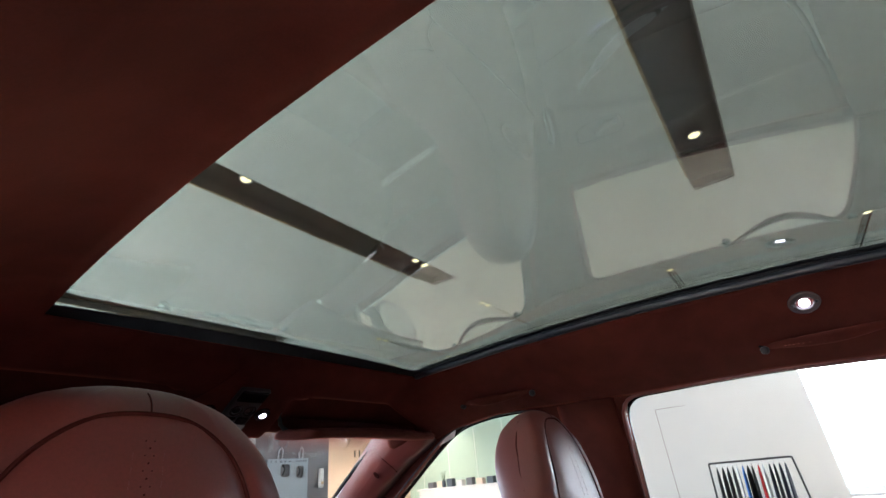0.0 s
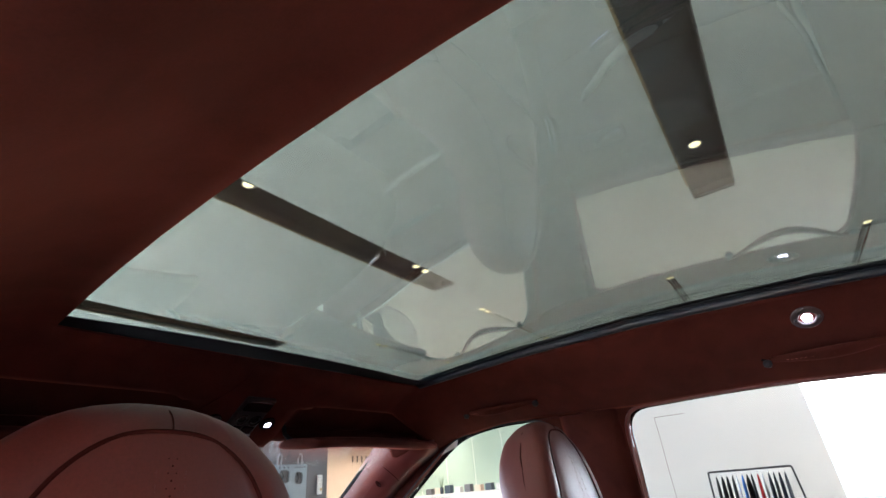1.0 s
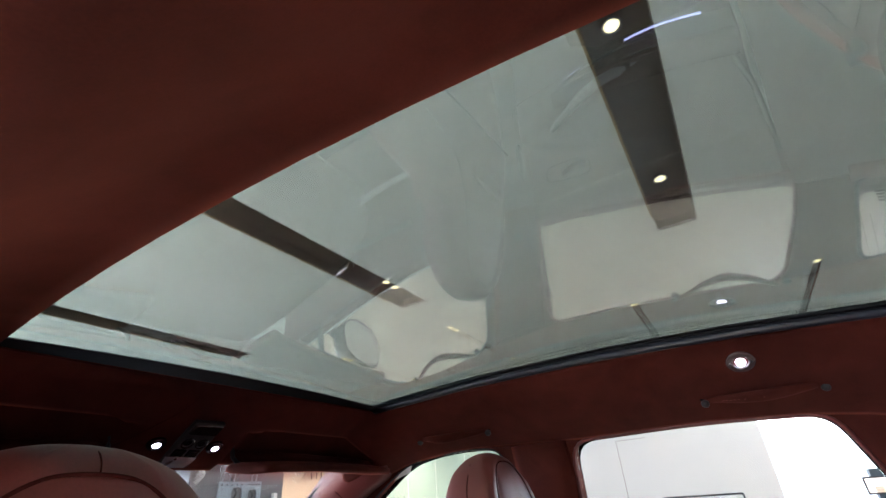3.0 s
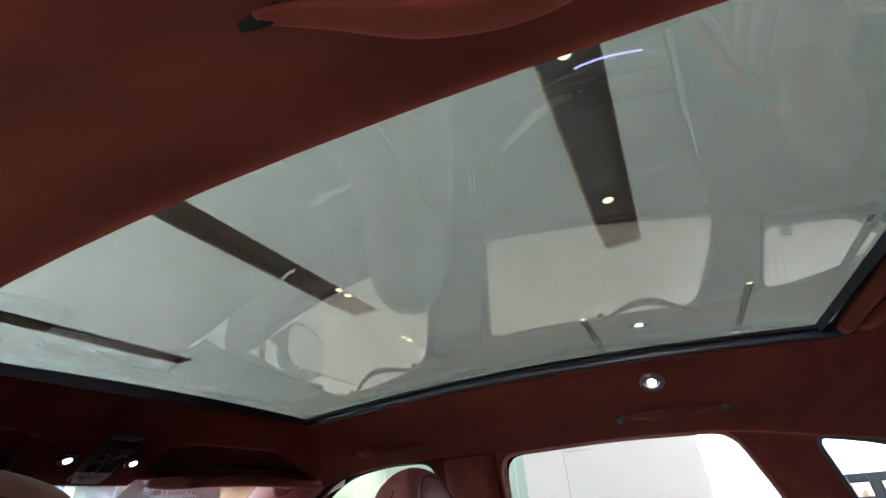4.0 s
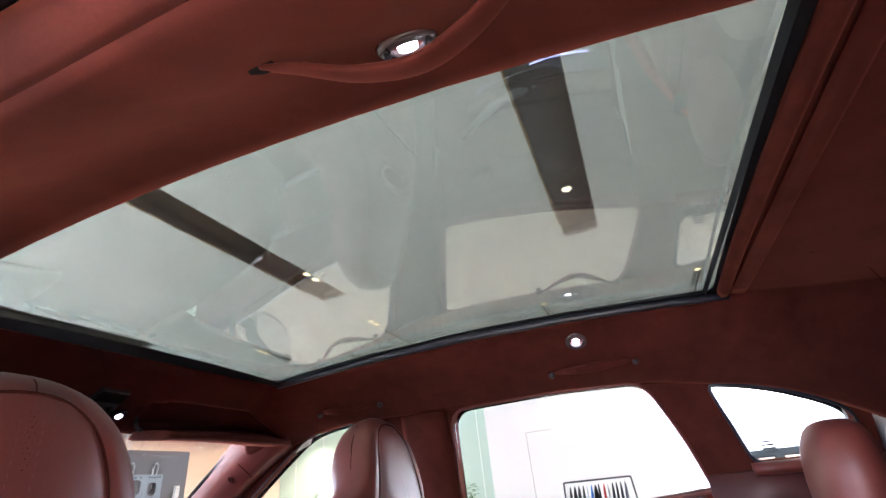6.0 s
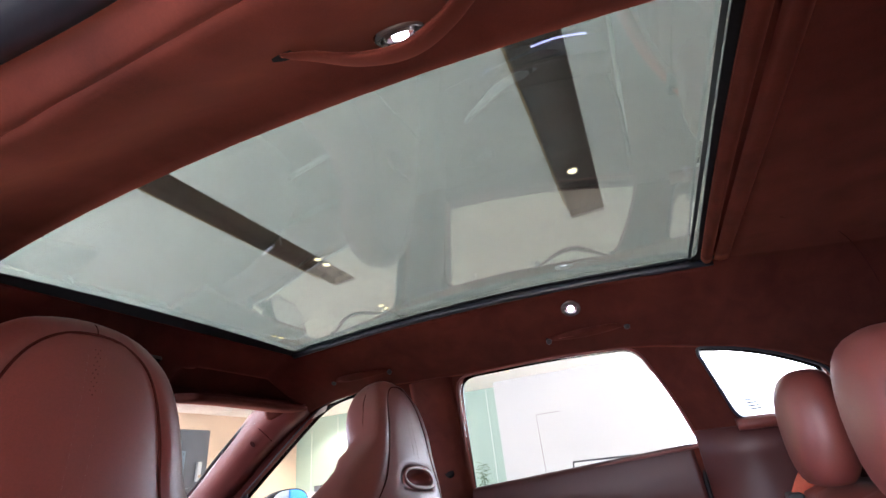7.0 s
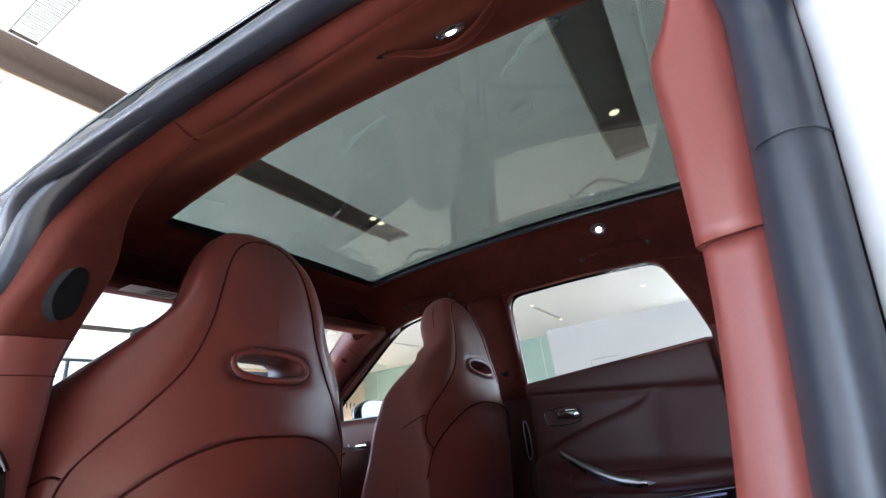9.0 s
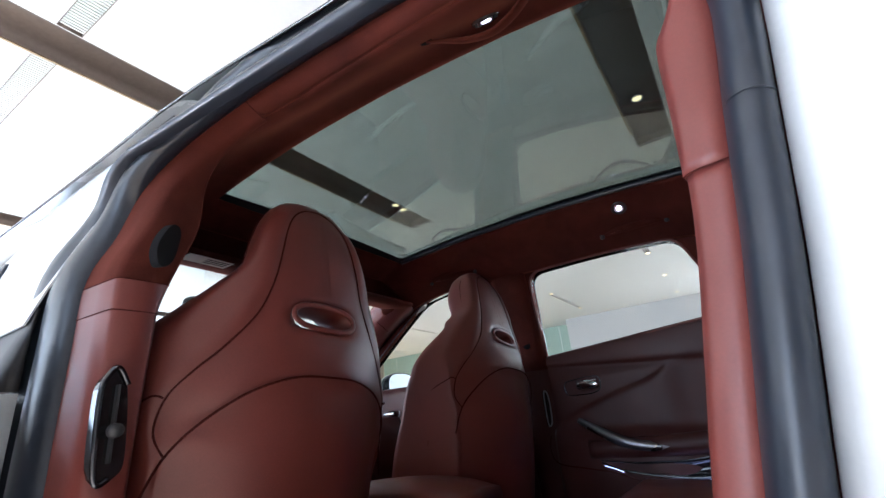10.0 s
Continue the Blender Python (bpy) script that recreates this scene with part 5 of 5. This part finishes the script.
reading_lamp(-0.497)


def grab_handle(s, y, label, mat, half=0.0135, drop=0.012):
    """A tapered blade hung below the roof's edge, fixed to the lining at its two ends."""
    h = thing("grab_handle", label, "grab handle", "grab handles")
    along_y = np.array((0.088, 0.062, 0.022, -0.022, -0.062, -0.102, -0.128))
    swell = np.nan_to_num(np.cos((along_y + 0.02) / 0.108 * math.pi / 2) ** 1.3)      # 0 at the mounts, 1 in the middle
    hinge, reach = (0.594, 0.050) if s > 0 else (0.563, 0.032)
    base = roof_point(0.6 if s > 0 else 0.66, y, s).z + (-0.002 if s > 0 else 0.004)
    pts = [(s * (hinge - reach * b), y + d, base - drop * b) for d, b in zip(along_y, swell)]
    lean = (0.75, 0.66) if s > 0 else (0.80, 0.60)
    wide, thin = Vector((-s * lean[0], -lean[1])), Vector((-s * lean[1], lean[0]))
    blade = [tuple(wide * (half * math.cos(a)) + thin * (0.0055 * math.sin(a))) for a in np.linspace(0, 2 * math.pi, 17)[:-1]]
    part("blade", sweep(pts, blade, scales=lambda t: 0.34 + 0.71 * math.sin(math.pi * t)), mat, h, "stitched blade of the handle")
    for e, k in ((pts[0], 1), (pts[-1], -1)):
        q = Vector(e) + Vector((0, 0.004 * k, 0.002))
        part("pivot", sweep([q + Vector((0, -0.014 * k, -0.004)), q + Vector((0, -0.004 * k, -0.003)), q + Vector((0, 0.008 * k, 0.002))], disc_section(0.0035, 0.0024), up=(-s * 0.4, 0, 1)), MATTE, h, "dark pivot of the mount")
        if s > 0:
            part("pivot_cap", lathe([(0.0001, -0.004), (0.006, -0.0035), (0.0085, 0.0), (0.0085, 0.004)], q + Vector((-0.004, 0, -0.010)), Euler((0, radians(55), 0)).to_matrix().to_4x4(), 14), SATIN, h, "round dark cap")
    step = Vector((-s * 0.0034, 0, -0.0038)) if s > 0 else Vector((-0.011, 0, -0.0032))
    st = part("stitching", stitches([Vector(p) + step for p in pts[1:-2]]), THREAD, h, "row of red stitches")
    st["kind"] = "stuff"
    return h


grab_handle(1, 0.0, "oxblood suede grab handle above the rear door", SUEDE)
grab_handle(1, 0.77, "oxblood suede grab handle above the front seat", SUEDE)
grab_handle(-1, 0.0, "oxblood suede grab handle, stitched, beside the reading lamp", SUEDE, 0.020, 0.020)

# overhead console with two lamps
oc = thing("overhead_console", "black overhead console with switches and two lit lamps", "overhead console", at=(0.008, 1.08, 1.466))
oc.rotation_euler = (radians(-32), 0, 0)
part("panel", box(-0.036, 0.036, -0.078, 0.062, -0.006, 0.006), SATIN, oc, "black switch panel", bevel=0.004)
part("cover", box(-0.032, 0.032, -0.075, -0.044, -0.010, -0.004), GLOSS, oc, "gloss black sensor cover", bevel=0.004)
for dx in (-0.016, 0.016):
    part("dial", tube([(dx + 0.012 * math.cos(a), -0.018 + 0.014 * math.sin(a), -0.010) for a in np.linspace(0, 2 * math.pi, 17)[:-1]], 0.0018, ring=True, per=1), DARK_METAL, oc, "dark ring round a switch")
    part("switch", lathe([(0.0001, -0.010), (0.008, -0.009), (0.010, -0.005)], (dx, -0.018, 0), n=16), GLOSS, oc)
    part("switch", box(dx - 0.013, dx + 0.013, 0.004, 0.026, -0.010, -0.005), GLOSS, oc, bevel=0.003)
part("trim_plate", sheet([[Vector((x * w, y, -0.0075)) for x in (-1, -0.5, 0, 0.5, 1)] for y, w in ((0.030, 0.035), (0.045, 0.033), (0.062, 0.026))]), SATIN_METAL, oc, "brushed metal trim plate", solid=0.003)
for dx in (-0.072, 0.062):
    part("lamp_ring", lathe([(0.009, 0.0), (0.010, -0.006), (0.015, -0.004), (0.018, -0.003), (0.019, 0.002)], (dx, 0, 0)), DARK_METAL, oc, "dark polished lamp ring")
    part("lamp_lens", lathe([(0.0001, -0.005), (0.0075, -0.005), (0.008, 0.0), (0.0001, 0.0)], (dx, 0, 0)), WHITE_LED, oc, "glowing lens")


def sun_visor(s, label):
    v = thing("sun_visor", label, "sun visor", "sun visors", (s * 0.388, 0.06, 0.0))
    ring_rows = []
    section = ((0.958, 1.404), (0.952, 1.410), (0.953, 1.419), (0.965, 1.424), (1.02, 1.432), (1.09, 1.438), (1.11, 1.430), (1.112, 1.420), (1.09, 1.414), (1.02, 1.406))
    for f in (-1, -0.995, -0.97, -0.8, -0.5, 0, 0.5, 0.8, 0.97, 0.995, 1):
        k = 1 if abs(f) < 0.98 else 0.85 if abs(f) < 1 else 0.7
        ring_rows.append([Vector((0.235 * f, 1.02 + (y - 1.02) * k - 0.02 * f * f, 1.43 + (z - 1.43) * k - 0.010 * f * f + 0.012)) for y, z in section])
    part("pad", sheet(ring_rows, True, True), SUEDE, v, "folded-up oxblood suede visor pad")
    part("clip", tube([(-s * 0.245, 1.05, 1.49), (-s * 0.245, 1.05, 1.45), (-s * 0.21, 1.05, 1.43)], 0.005, per=3), SATIN, v, "grey visor clip")
    part("hinge", tube([(s * 0.21, 1.06, 1.43), (s * 0.235, 1.06, 1.445), (s * 0.245, 1.06, 1.475)], 0.008, per=3), SATIN, v)
    return v


sun_visor(1, "folded oxblood suede sun visor on the passenger's side")
vl = sun_visor(-1, "folded oxblood suede sun visor with a white label")
part("warning_label", box(-0.037, 0.103, 0.962, 1.02, 1.4138, 1.4165), material("label_white", (0.7, 0.68, 0.62), 0.6), vl, "white warning label")
for k in range(3):
    part("print_bar", box(0.023, 0.093, 0.972 + k * 0.014, 0.977 + k * 0.014, 1.4130, 1.4139), SATIN, vl)

im = thing("rear_view_mirror", "frameless rear-view mirror hung from the windscreen", "mirror", at=(-0.07, 1.40, 1.37))
im.rotation_euler = (radians(-8), 0, radians(-20))
part("housing", sweep([(-0.14, 0, 0), (-0.07, 0.0, 0.002), (0.07, 0.0, 0.002), (0.14, 0, 0)], [(0.016 * math.cos(a), 0.062 * math.sin(a)) for a in np.linspace(0, 2 * math.pi, 17)[:-1]], scales=lambda t: 0.55 + 0.45 * math.sin(math.pi * t) ** 0.5), GLOSS, im)
part("glass", fill([[(0.135 * math.copysign(abs(math.cos(a)) ** 0.8, math.cos(a)), 0.056 * math.copysign(abs(math.sin(a)) ** 0.8, math.sin(a))) for a in np.linspace(0, 2 * math.pi, 41)[:-1]]], lambda a, b: Vector((a, -0.0165, b))), bpy.data.materials["mirror_silver"], im, "mirror glass", solid=0.002)
part("stem", tube([(0.05, 0.02, 0.0), (0.05, 0.045, 0.01), (0.05, 0.05, 0.03)], 0.012, per=3), SATIN, im)

# ---------------------------------------------------------------- things in the showroom
STEEL = material("blue_grey_steel", (0.22, 0.26, 0.30), 0.5, spread=0.08)
cab = thing("grey_cabinet", "tall grey metal cabinet with two slotted steel panels hung on hooks", "cabinet", at=(2.42, 4.05, 0))
part("body", box(-0.50, 0.50, 0.0, 0.4, 0, 1.80), GREY, cab, bevel=0.01)
part("front", box(-0.485, 0.485, -0.012, 0.0, 0.05, 1.77), GREY, cab, "grey front panel", bevel=0.004)
for x0, x1, slot in ((-0.235, 0.026, (-0.10, 0.01, 1.445, 1.555)), (0.044, 0.212, (0.075, 0.165, 1.43, 1.535))):
    hung = part("hung_panel", fill([rounded(ring(x0, x1, 1.12, 1.60), 0.012), rounded(ring(*slot), 0.035)], lambda a, b: Vector((a, -0.03, b))), STEEL, cab, "blue-grey slotted steel panel", solid=0.012)
    mid = 0.5 * (x0 + x1)
    part("hook", tube([(mid - 0.02, -0.022, 1.60), (mid - 0.022, -0.028, 1.66), (mid, -0.03, 1.695), (mid + 0.022, -0.028, 1.66), (mid + 0.02, -0.022, 1.60)], 0.007, per=4), SATIN_METAL, hung, "grey hook")
    part("grip", tube([(slot[0] + 0.02, -0.036, slot[2] + 0.02), (slot[0] + 0.02, -0.06, slot[2] + 0.05), (slot[0] + 0.02, -0.06, slot[3] - 0.04), (slot[0] + 0.02, -0.036, slot[3] - 0.01)], 0.008, per=3), SATIN, hung, "dark grip")
    for k in range(5):
        part("hole", lathe([(0.0001, 0.0), (0.007, 0.0), (0.007, 0.003)], (x0 + 0.03 + (x1 - x0 - 0.06) * k / 4, -0.0315, 1.575), Euler((radians(90), 0, 0)).to_matrix().to_4x4(), 8), SATIN, hung)
part("rail", box(0.026, 0.044, -0.03, -0.012, 0.9, 1.60), STEEL, cab, "upright steel rail")
part("latch", box(0.355, 0.395, -0.05, -0.012, 1.33, 1.50), WALL, cab, "white latch", bevel=0.006)
part("latch_tag", box(0.36, 0.39, -0.056, -0.05, 1.36, 1.385), BRONZE, cab, "yellow tag", bevel=0.003)

rack = thing("clothes_rack", "black tubular clothes rack on the showroom floor", "clothes rack", at=(9.6, 0, 0))
RY0, RY1, RZ = 0.30, 1.58, 1.10
part("frame", tube([(0, RY1 + 0.05, 0.05), (0, RY1, 1.0), (0, RY1 - 0.02, RZ - 0.02), (0, RY1 - 0.06, RZ), (0, (RY0 + RY1) / 2, RZ), (0, RY0 + 0.06, RZ), (0, RY0 + 0.02, RZ - 0.02), (0, RY0, 1.0), (0, RY0 - 0.05, 0.05)], 0.016), SATIN, rack)
for y in (RY0 - 0.05, RY1 + 0.05):
    part("foot", tube([(-0.25, y, 0.02), (0.25, y, 0.02)], 0.016, per=2), SATIN, rack)
part("tag_pole", tube([(0, RY1 - 0.01, RZ), (0, RY1 - 0.01, RZ + 0.1)], 0.008, per=2), SATIN_METAL, rack)
CLOTH = {"navy": (0.012, 0.016, 0.03), "black": (0.012, 0.012, 0.013), "red": (0.45, 0.02, 0.02), "white": (0.7, 0.7, 0.72), "blue": (0.05, 0.18, 0.6), "charcoal": (0.04, 0.042, 0.045)}
cloth = {k: material("cloth_" + k, v, 0.9, spread=0.15, size=80, wear=12) for k, v in CLOTH.items()}
order = ["charcoal", "black", "black", "charcoal", "white", "blue", "black", "black", "red", "white", "navy", "black", "navy", "navy"]
for i, c in enumerate(order):
    y = RY1 - 0.13 - i * 0.078 + random.uniform(-0.012, 0.012)
    gar = thing("hanging_jacket", f"{c} jacket hung on the clothes rack", "jacket", "jackets on the rack", (9.6, y, RZ))
    gar.rotation_euler = (0, 0, radians(random.uniform(-6, 6)))
    wob, k = random.uniform(-0.03, 0.03), random.uniform(0.78, 1.0)
    rows = []
    for z, hw, th in ((-0.085, 0.018, 0.008), (-0.11, 0.06 * k, 0.010), (-0.16, 0.14 * k, 0.015), (-0.23, 0.20 * k, 0.019), (-0.36, 0.215 * k, 0.021), (-0.6, 0.21 * k, 0.024), (-0.78 + wob, 0.225 * k, 0.028)):
        rows.append([Vector((hw * math.cos(a), -0.25 * z * 0.25 + th * math.sin(a) * (1 + 0.3 * math.sin(5 * a + i)), z)) for a in np.linspace(0, 2 * math.pi, 17)[:-1]])
    part("cloth", sheet(rows, True, True), cloth[c], gar)
    part("hook", tube([(0, 0, -0.10), (0, 0, -0.03), (0.015, 0, 0.0), (0.0, 0, 0.022)], 0.004, per=3), CHROME, gar, "bright hanger hook")

# unseen board, added to give the right door mirror its blue reflection
board = thing("mirror_blue_board", "bright blue board added out of view for the door mirror to reflect", "display board", at=(12.3, YB + 0.6, 0))
part("panel", box(-0.9, 0.9, -0.03, 0.03, 0.12, 1.25), material("blue_print", (0.03, 0.30, 0.75), 0.4, spread=0.05, size=15, wear=2), board, bevel=0.01)
for k in (-0.7, 0.7):
    part("foot", box(k - 0.03, k + 0.03, -0.25, 0.25, 0.0, 0.12), SATIN, board, bevel=0.01)
counter = thing("display_counter", "white display counter with small boxes against the green wall", "counter", at=(13.2, 9.0, 0))
part("top", box(-0.35, 0.35, -1.9, 1.9, 1.0, 1.06), WALL, counter, bevel=0.006)
part("base", box(-0.30, 0.32, -1.85, 1.85, 0, 1.0), WALL, counter)
for i in range(9):
    y = 7.4 + i * 0.38
    b = thing("display_box", "small display box on the counter", "box", "display boxes", (13.1, y, 1.06))
    part("carton", box(-0.1, 0.1, -0.11, 0.11, 0, random.uniform(0.08, 0.24)), (GREY, WALL, DARK_UNIT, TAN)[i % 4], b, bevel=0.006)
vase = thing("plant", "thin green stems in a dark vase", "plant", at=(13.0, 9.9, 1.06))
part("vase", lathe([(0.05, 0.0), (0.07, 0.08), (0.06, 0.18), (0.045, 0.2)]), DARK_UNIT, vase)
for i in range(9):
    a = i * 2.4
    part("stem", tube([(0.01 * math.cos(a), 0.01 * math.sin(a), 0.15), (0.05 * math.cos(a), 0.05 * math.sin(a), 0.3), (0.11 * math.cos(a), 0.11 * math.sin(a), 0.45 + 0.02 * (i % 3))], 0.008, per=3, scales=lambda t: 1 - 0.7 * t), material("stem_green", (0.05, 0.09, 0.03), 0.6), vase)

pot = thing("plant", "leafy green pot plant beside the green wall", "plant", at=(14.2, 5.1, 0))
part("pot", lathe([(0.14, 0.0), (0.19, 0.35), (0.2, 0.42), (0.17, 0.42)]), DARK_UNIT, pot, "dark planter")
part("stem", tube([(0, 0, 0.4), (0.02, 0, 0.7), (0.0, 0.02, 1.0)], 0.015), bpy.data.materials["stem_green"], pot)
leaf_green = material("leaf_green", (0.06, 0.13, 0.04), 0.5, spread=0.2, size=20, wear=5)
for i in range(46):
    a, up = i * 2.4, 0.55 + 0.75 * (i / 46)
    d = Vector((math.cos(a), math.sin(a), 0.45 + 0.3 * math.sin(i * 1.7)))
    side = Vector((-math.sin(a), math.cos(a), 0.1 * math.cos(i)))
    n = 0.16 + 0.06 * math.sin(i * 3.1)
    root = Vector((0.0, 0.0, up)) + d * 0.03
    rows = [[root + d * (n * t) + Vector((0, 0, -0.10 * t * t)) + side * (w * k) + Vector((0, 0, 0.012 * abs(k))) for k in (-1, 0, 1)] for t, w in ((0, 0.004), (0.3, 0.026), (0.65, 0.03), (0.9, 0.014), (1.0, 0.002))]
    part("leaf", sheet(rows), leaf_green, pot, solid=0.001)

# printed marks on the glass, as plain bars
for i, (x, y, w, d) in enumerate([(-0.012, -0.318, 0.03, 0.005), (0.004, -0.300, 0.004, 0.012), (0.010, -0.300, 0.004, 0.012), (0.016, -0.300, 0.004, 0.012), (0.030, -0.304, 0.003, 0.012)]):
    z = crown(x, y) - 0.0012
    part("print_mark", box(x - w / 3, x + w / 3, y - d / 3, y + d / 3, z, z + 0.0008), GREY, roof_pane)
qg = bpy.data.objects["quarter_window_glass"]
for k in range(3):
    part("print_line", tube([(side_x(z) + 0.0255, -0.315 - 0.018 * k - 0.16 * (1.385 - z), z) for z in (1.385, 1.32, 1.25 + 0.03 * k)], 0.0006, per=1), GREY, qg)
for i in range(4):
    z = 1.226 + 0.008 * i
    part("print_mark", box(side_x(z) + 0.0255, side_x(z) + 0.0265, -0.41 + 0.003 * i, -0.376, z, z + 0.004), SATIN, qg)

# seams of the roof lining and a small oval cover at the back
def on_lining(points, lift=0.002):
    return [roof_point(f, y, s) - Vector((0, 0, lift)) for f, y, s in points]


part("lining_seam", tube(on_lining([(-0.83, 0.94, -1), (-0.83, 0.98, -1), (-0.79, 1.03, -1), (-0.70, 1.09, -1)], 0.0), 0.0012), PIPING, car, "dark seam in the roof lining")
part("lining_seam", tube(on_lining([(-0.5, -0.47, 1), (-0.2, -0.60, 1), (0.2, -0.68, 1), (0.5, -0.70, 1)], 0.0), 0.0009), PIPING, car, "dark seam in the roof lining")
part("hook_cover", lathe([(0.0001, -0.004), (0.028, -0.003), (0.034, 0.002)], roof_point(0.55, -0.72, 1), Euler((0, radians(32), 0)).to_matrix().to_4x4(), 18), SUEDE, car, "round cover in the roof lining")

# outer body below and beyond the cabin, and wheels on the floor
part("side_frame_skin", fill([dense(outline, 0.05), dense(front_win, 0.05), dense(rear_win, 0.05), dense(quarter_win, 0.05)], lift_r(1, 0.056)), GLOSS, car, "gloss black window frames of the closed side", solid=0.003)
for s in (-1, 1):
    part("front_pillar_skin", sweep([(s * 0.690, 1.0, 1.452), (s * 0.715, 1.10, 1.428), (s * 0.755, 1.20, 1.395), (s * 0.80, 1.36, 1.305), (s * 0.845, 1.54, 1.185), (s * 0.88, 1.75, 1.06), (s * 0.90, 1.95, 0.97)], [(0.045, -0.02), (0.04, 0.022), (0.0, 0.034), (-0.04, 0.022), (-0.045, -0.02)], up=(s * 0.6, 0, 0.8)), PAINT, car, "white outer front pillar")
    part("rear_pillar_skin", sheet([[Vector((s * (side_x(z) + 0.05 - 0.05 * max(0, -0.9 - y)), y, z)) for z in np.linspace(min(1.17, zt(y) - 0.05), zt(y) + 0.04, 5)] for y in np.linspace(-0.58, -1.55, 9)]), PAINT, car, "white rear pillar", solid=0.004)

WHEELS = [(-0.86, 1.78), (0.86, 1.78), (-0.86, -1.25), (0.86, -1.25)]
hood = [[Vector((x * w, y, z - 0.06 * abs(x) ** 3)) for x in np.linspace(-1, 1, 9)] for y, z, w in ((1.95, 1.0, 0.88), (2.2, 1.0, 0.93), (2.6, 0.95, 0.93), (2.85, 0.86, 0.88), (2.95, 0.7, 0.84), (2.97, 0.45, 0.82), (2.9, 0.25, 0.8))]
part("bonnet", sheet(hood), PAINT, car, "white bonnet and nose", solid=0.01)
for s in (-1, 1):
    part("front_wing", sheet([[Vector((s * x, y, z)) for y, x in ((1.64, 0.92), (1.9, 0.95), (2.2, 0.95), (2.6, 0.93), (2.93, 0.84))] for z in (0.72, 0.85, 0.95)]), PAINT, car, "white front wing", solid=0.006)
    part("side_skirt", box(s * 0.90 - 0.04, s * 0.90 + 0.04, -0.85, 1.4, 0.22, 0.36), SATIN, car, "black side skirt", bevel=0.02)
part("outer_door_skin", sheet([[Vector((x, y, z)) for y in np.linspace(-0.3, 1.64, 9)] for x, z in ((0.90, 0.36), (0.935, 0.6), (0.93, 0.8), (0.90, 0.95), (0.865, 1.03), (0.84, 1.075))]), PAINT, car, "white outer door skin", solid=0.004)
part("outer_quarter", sheet([[Vector((x - 0.12 * max(0, -0.9 - y), y, z)) for y in np.linspace(-0.3, -1.55, 7)] for x, z in ((0.93, 0.72), (0.95, 0.85), (0.92, 0.98), (0.86, 1.08), (0.80, 1.19))]), PAINT, car, "white rear quarter panel", solid=0.004)
part("tail", sheet([[Vector((x * 0.86, y - 0.1 * (1 - x * x), z)) for x in np.linspace(-1, 1, 7)] for y, z in ((-1.75, 0.3), (-1.85, 0.6), (-1.85, 0.9), (-1.7, 1.05), (-1.55, 1.38), (-1.45, 1.45))]), PAINT, car, "white tail", solid=0.01)
for x, y in WHEELS:
    turn = Matrix.Rotation(radians(90), 4, "Y")
    wh = part("wheel", lathe([(0.07, -0.12), (0.10, -0.12), (0.10, 0.12), (0.07, 0.12)], (x, y, 0.37), turn, 16), SATIN, car)
    part("tyre", lathe([(0.27, -0.12), (0.35, -0.125), (0.37, -0.09), (0.37, 0.09), (0.35, 0.125), (0.27, 0.12), (0.27, -0.12)], (x, y, 0.37), turn, 36), RUBBER, wh, "black tyre")
    part("rim", lathe([(0.265, -0.11), (0.275, -0.11), (0.275, 0.11), (0.265, 0.11)], (x, y, 0.37), turn, 36), SATIN_METAL, wh, "grey alloy rim")
    for k in range(7):
        a = 2 * math.pi * k / 7
        side = 0.10 if x > 0 else -0.10
        part("spoke", tube([(x + side, y + 0.08 * math.cos(a), 0.37 + 0.08 * math.sin(a)), (x + side * 1.1, y + 0.268 * math.cos(a), 0.37 + 0.268 * math.sin(a))], 0.018, per=2), SATIN_METAL, wh, "grey alloy spoke")
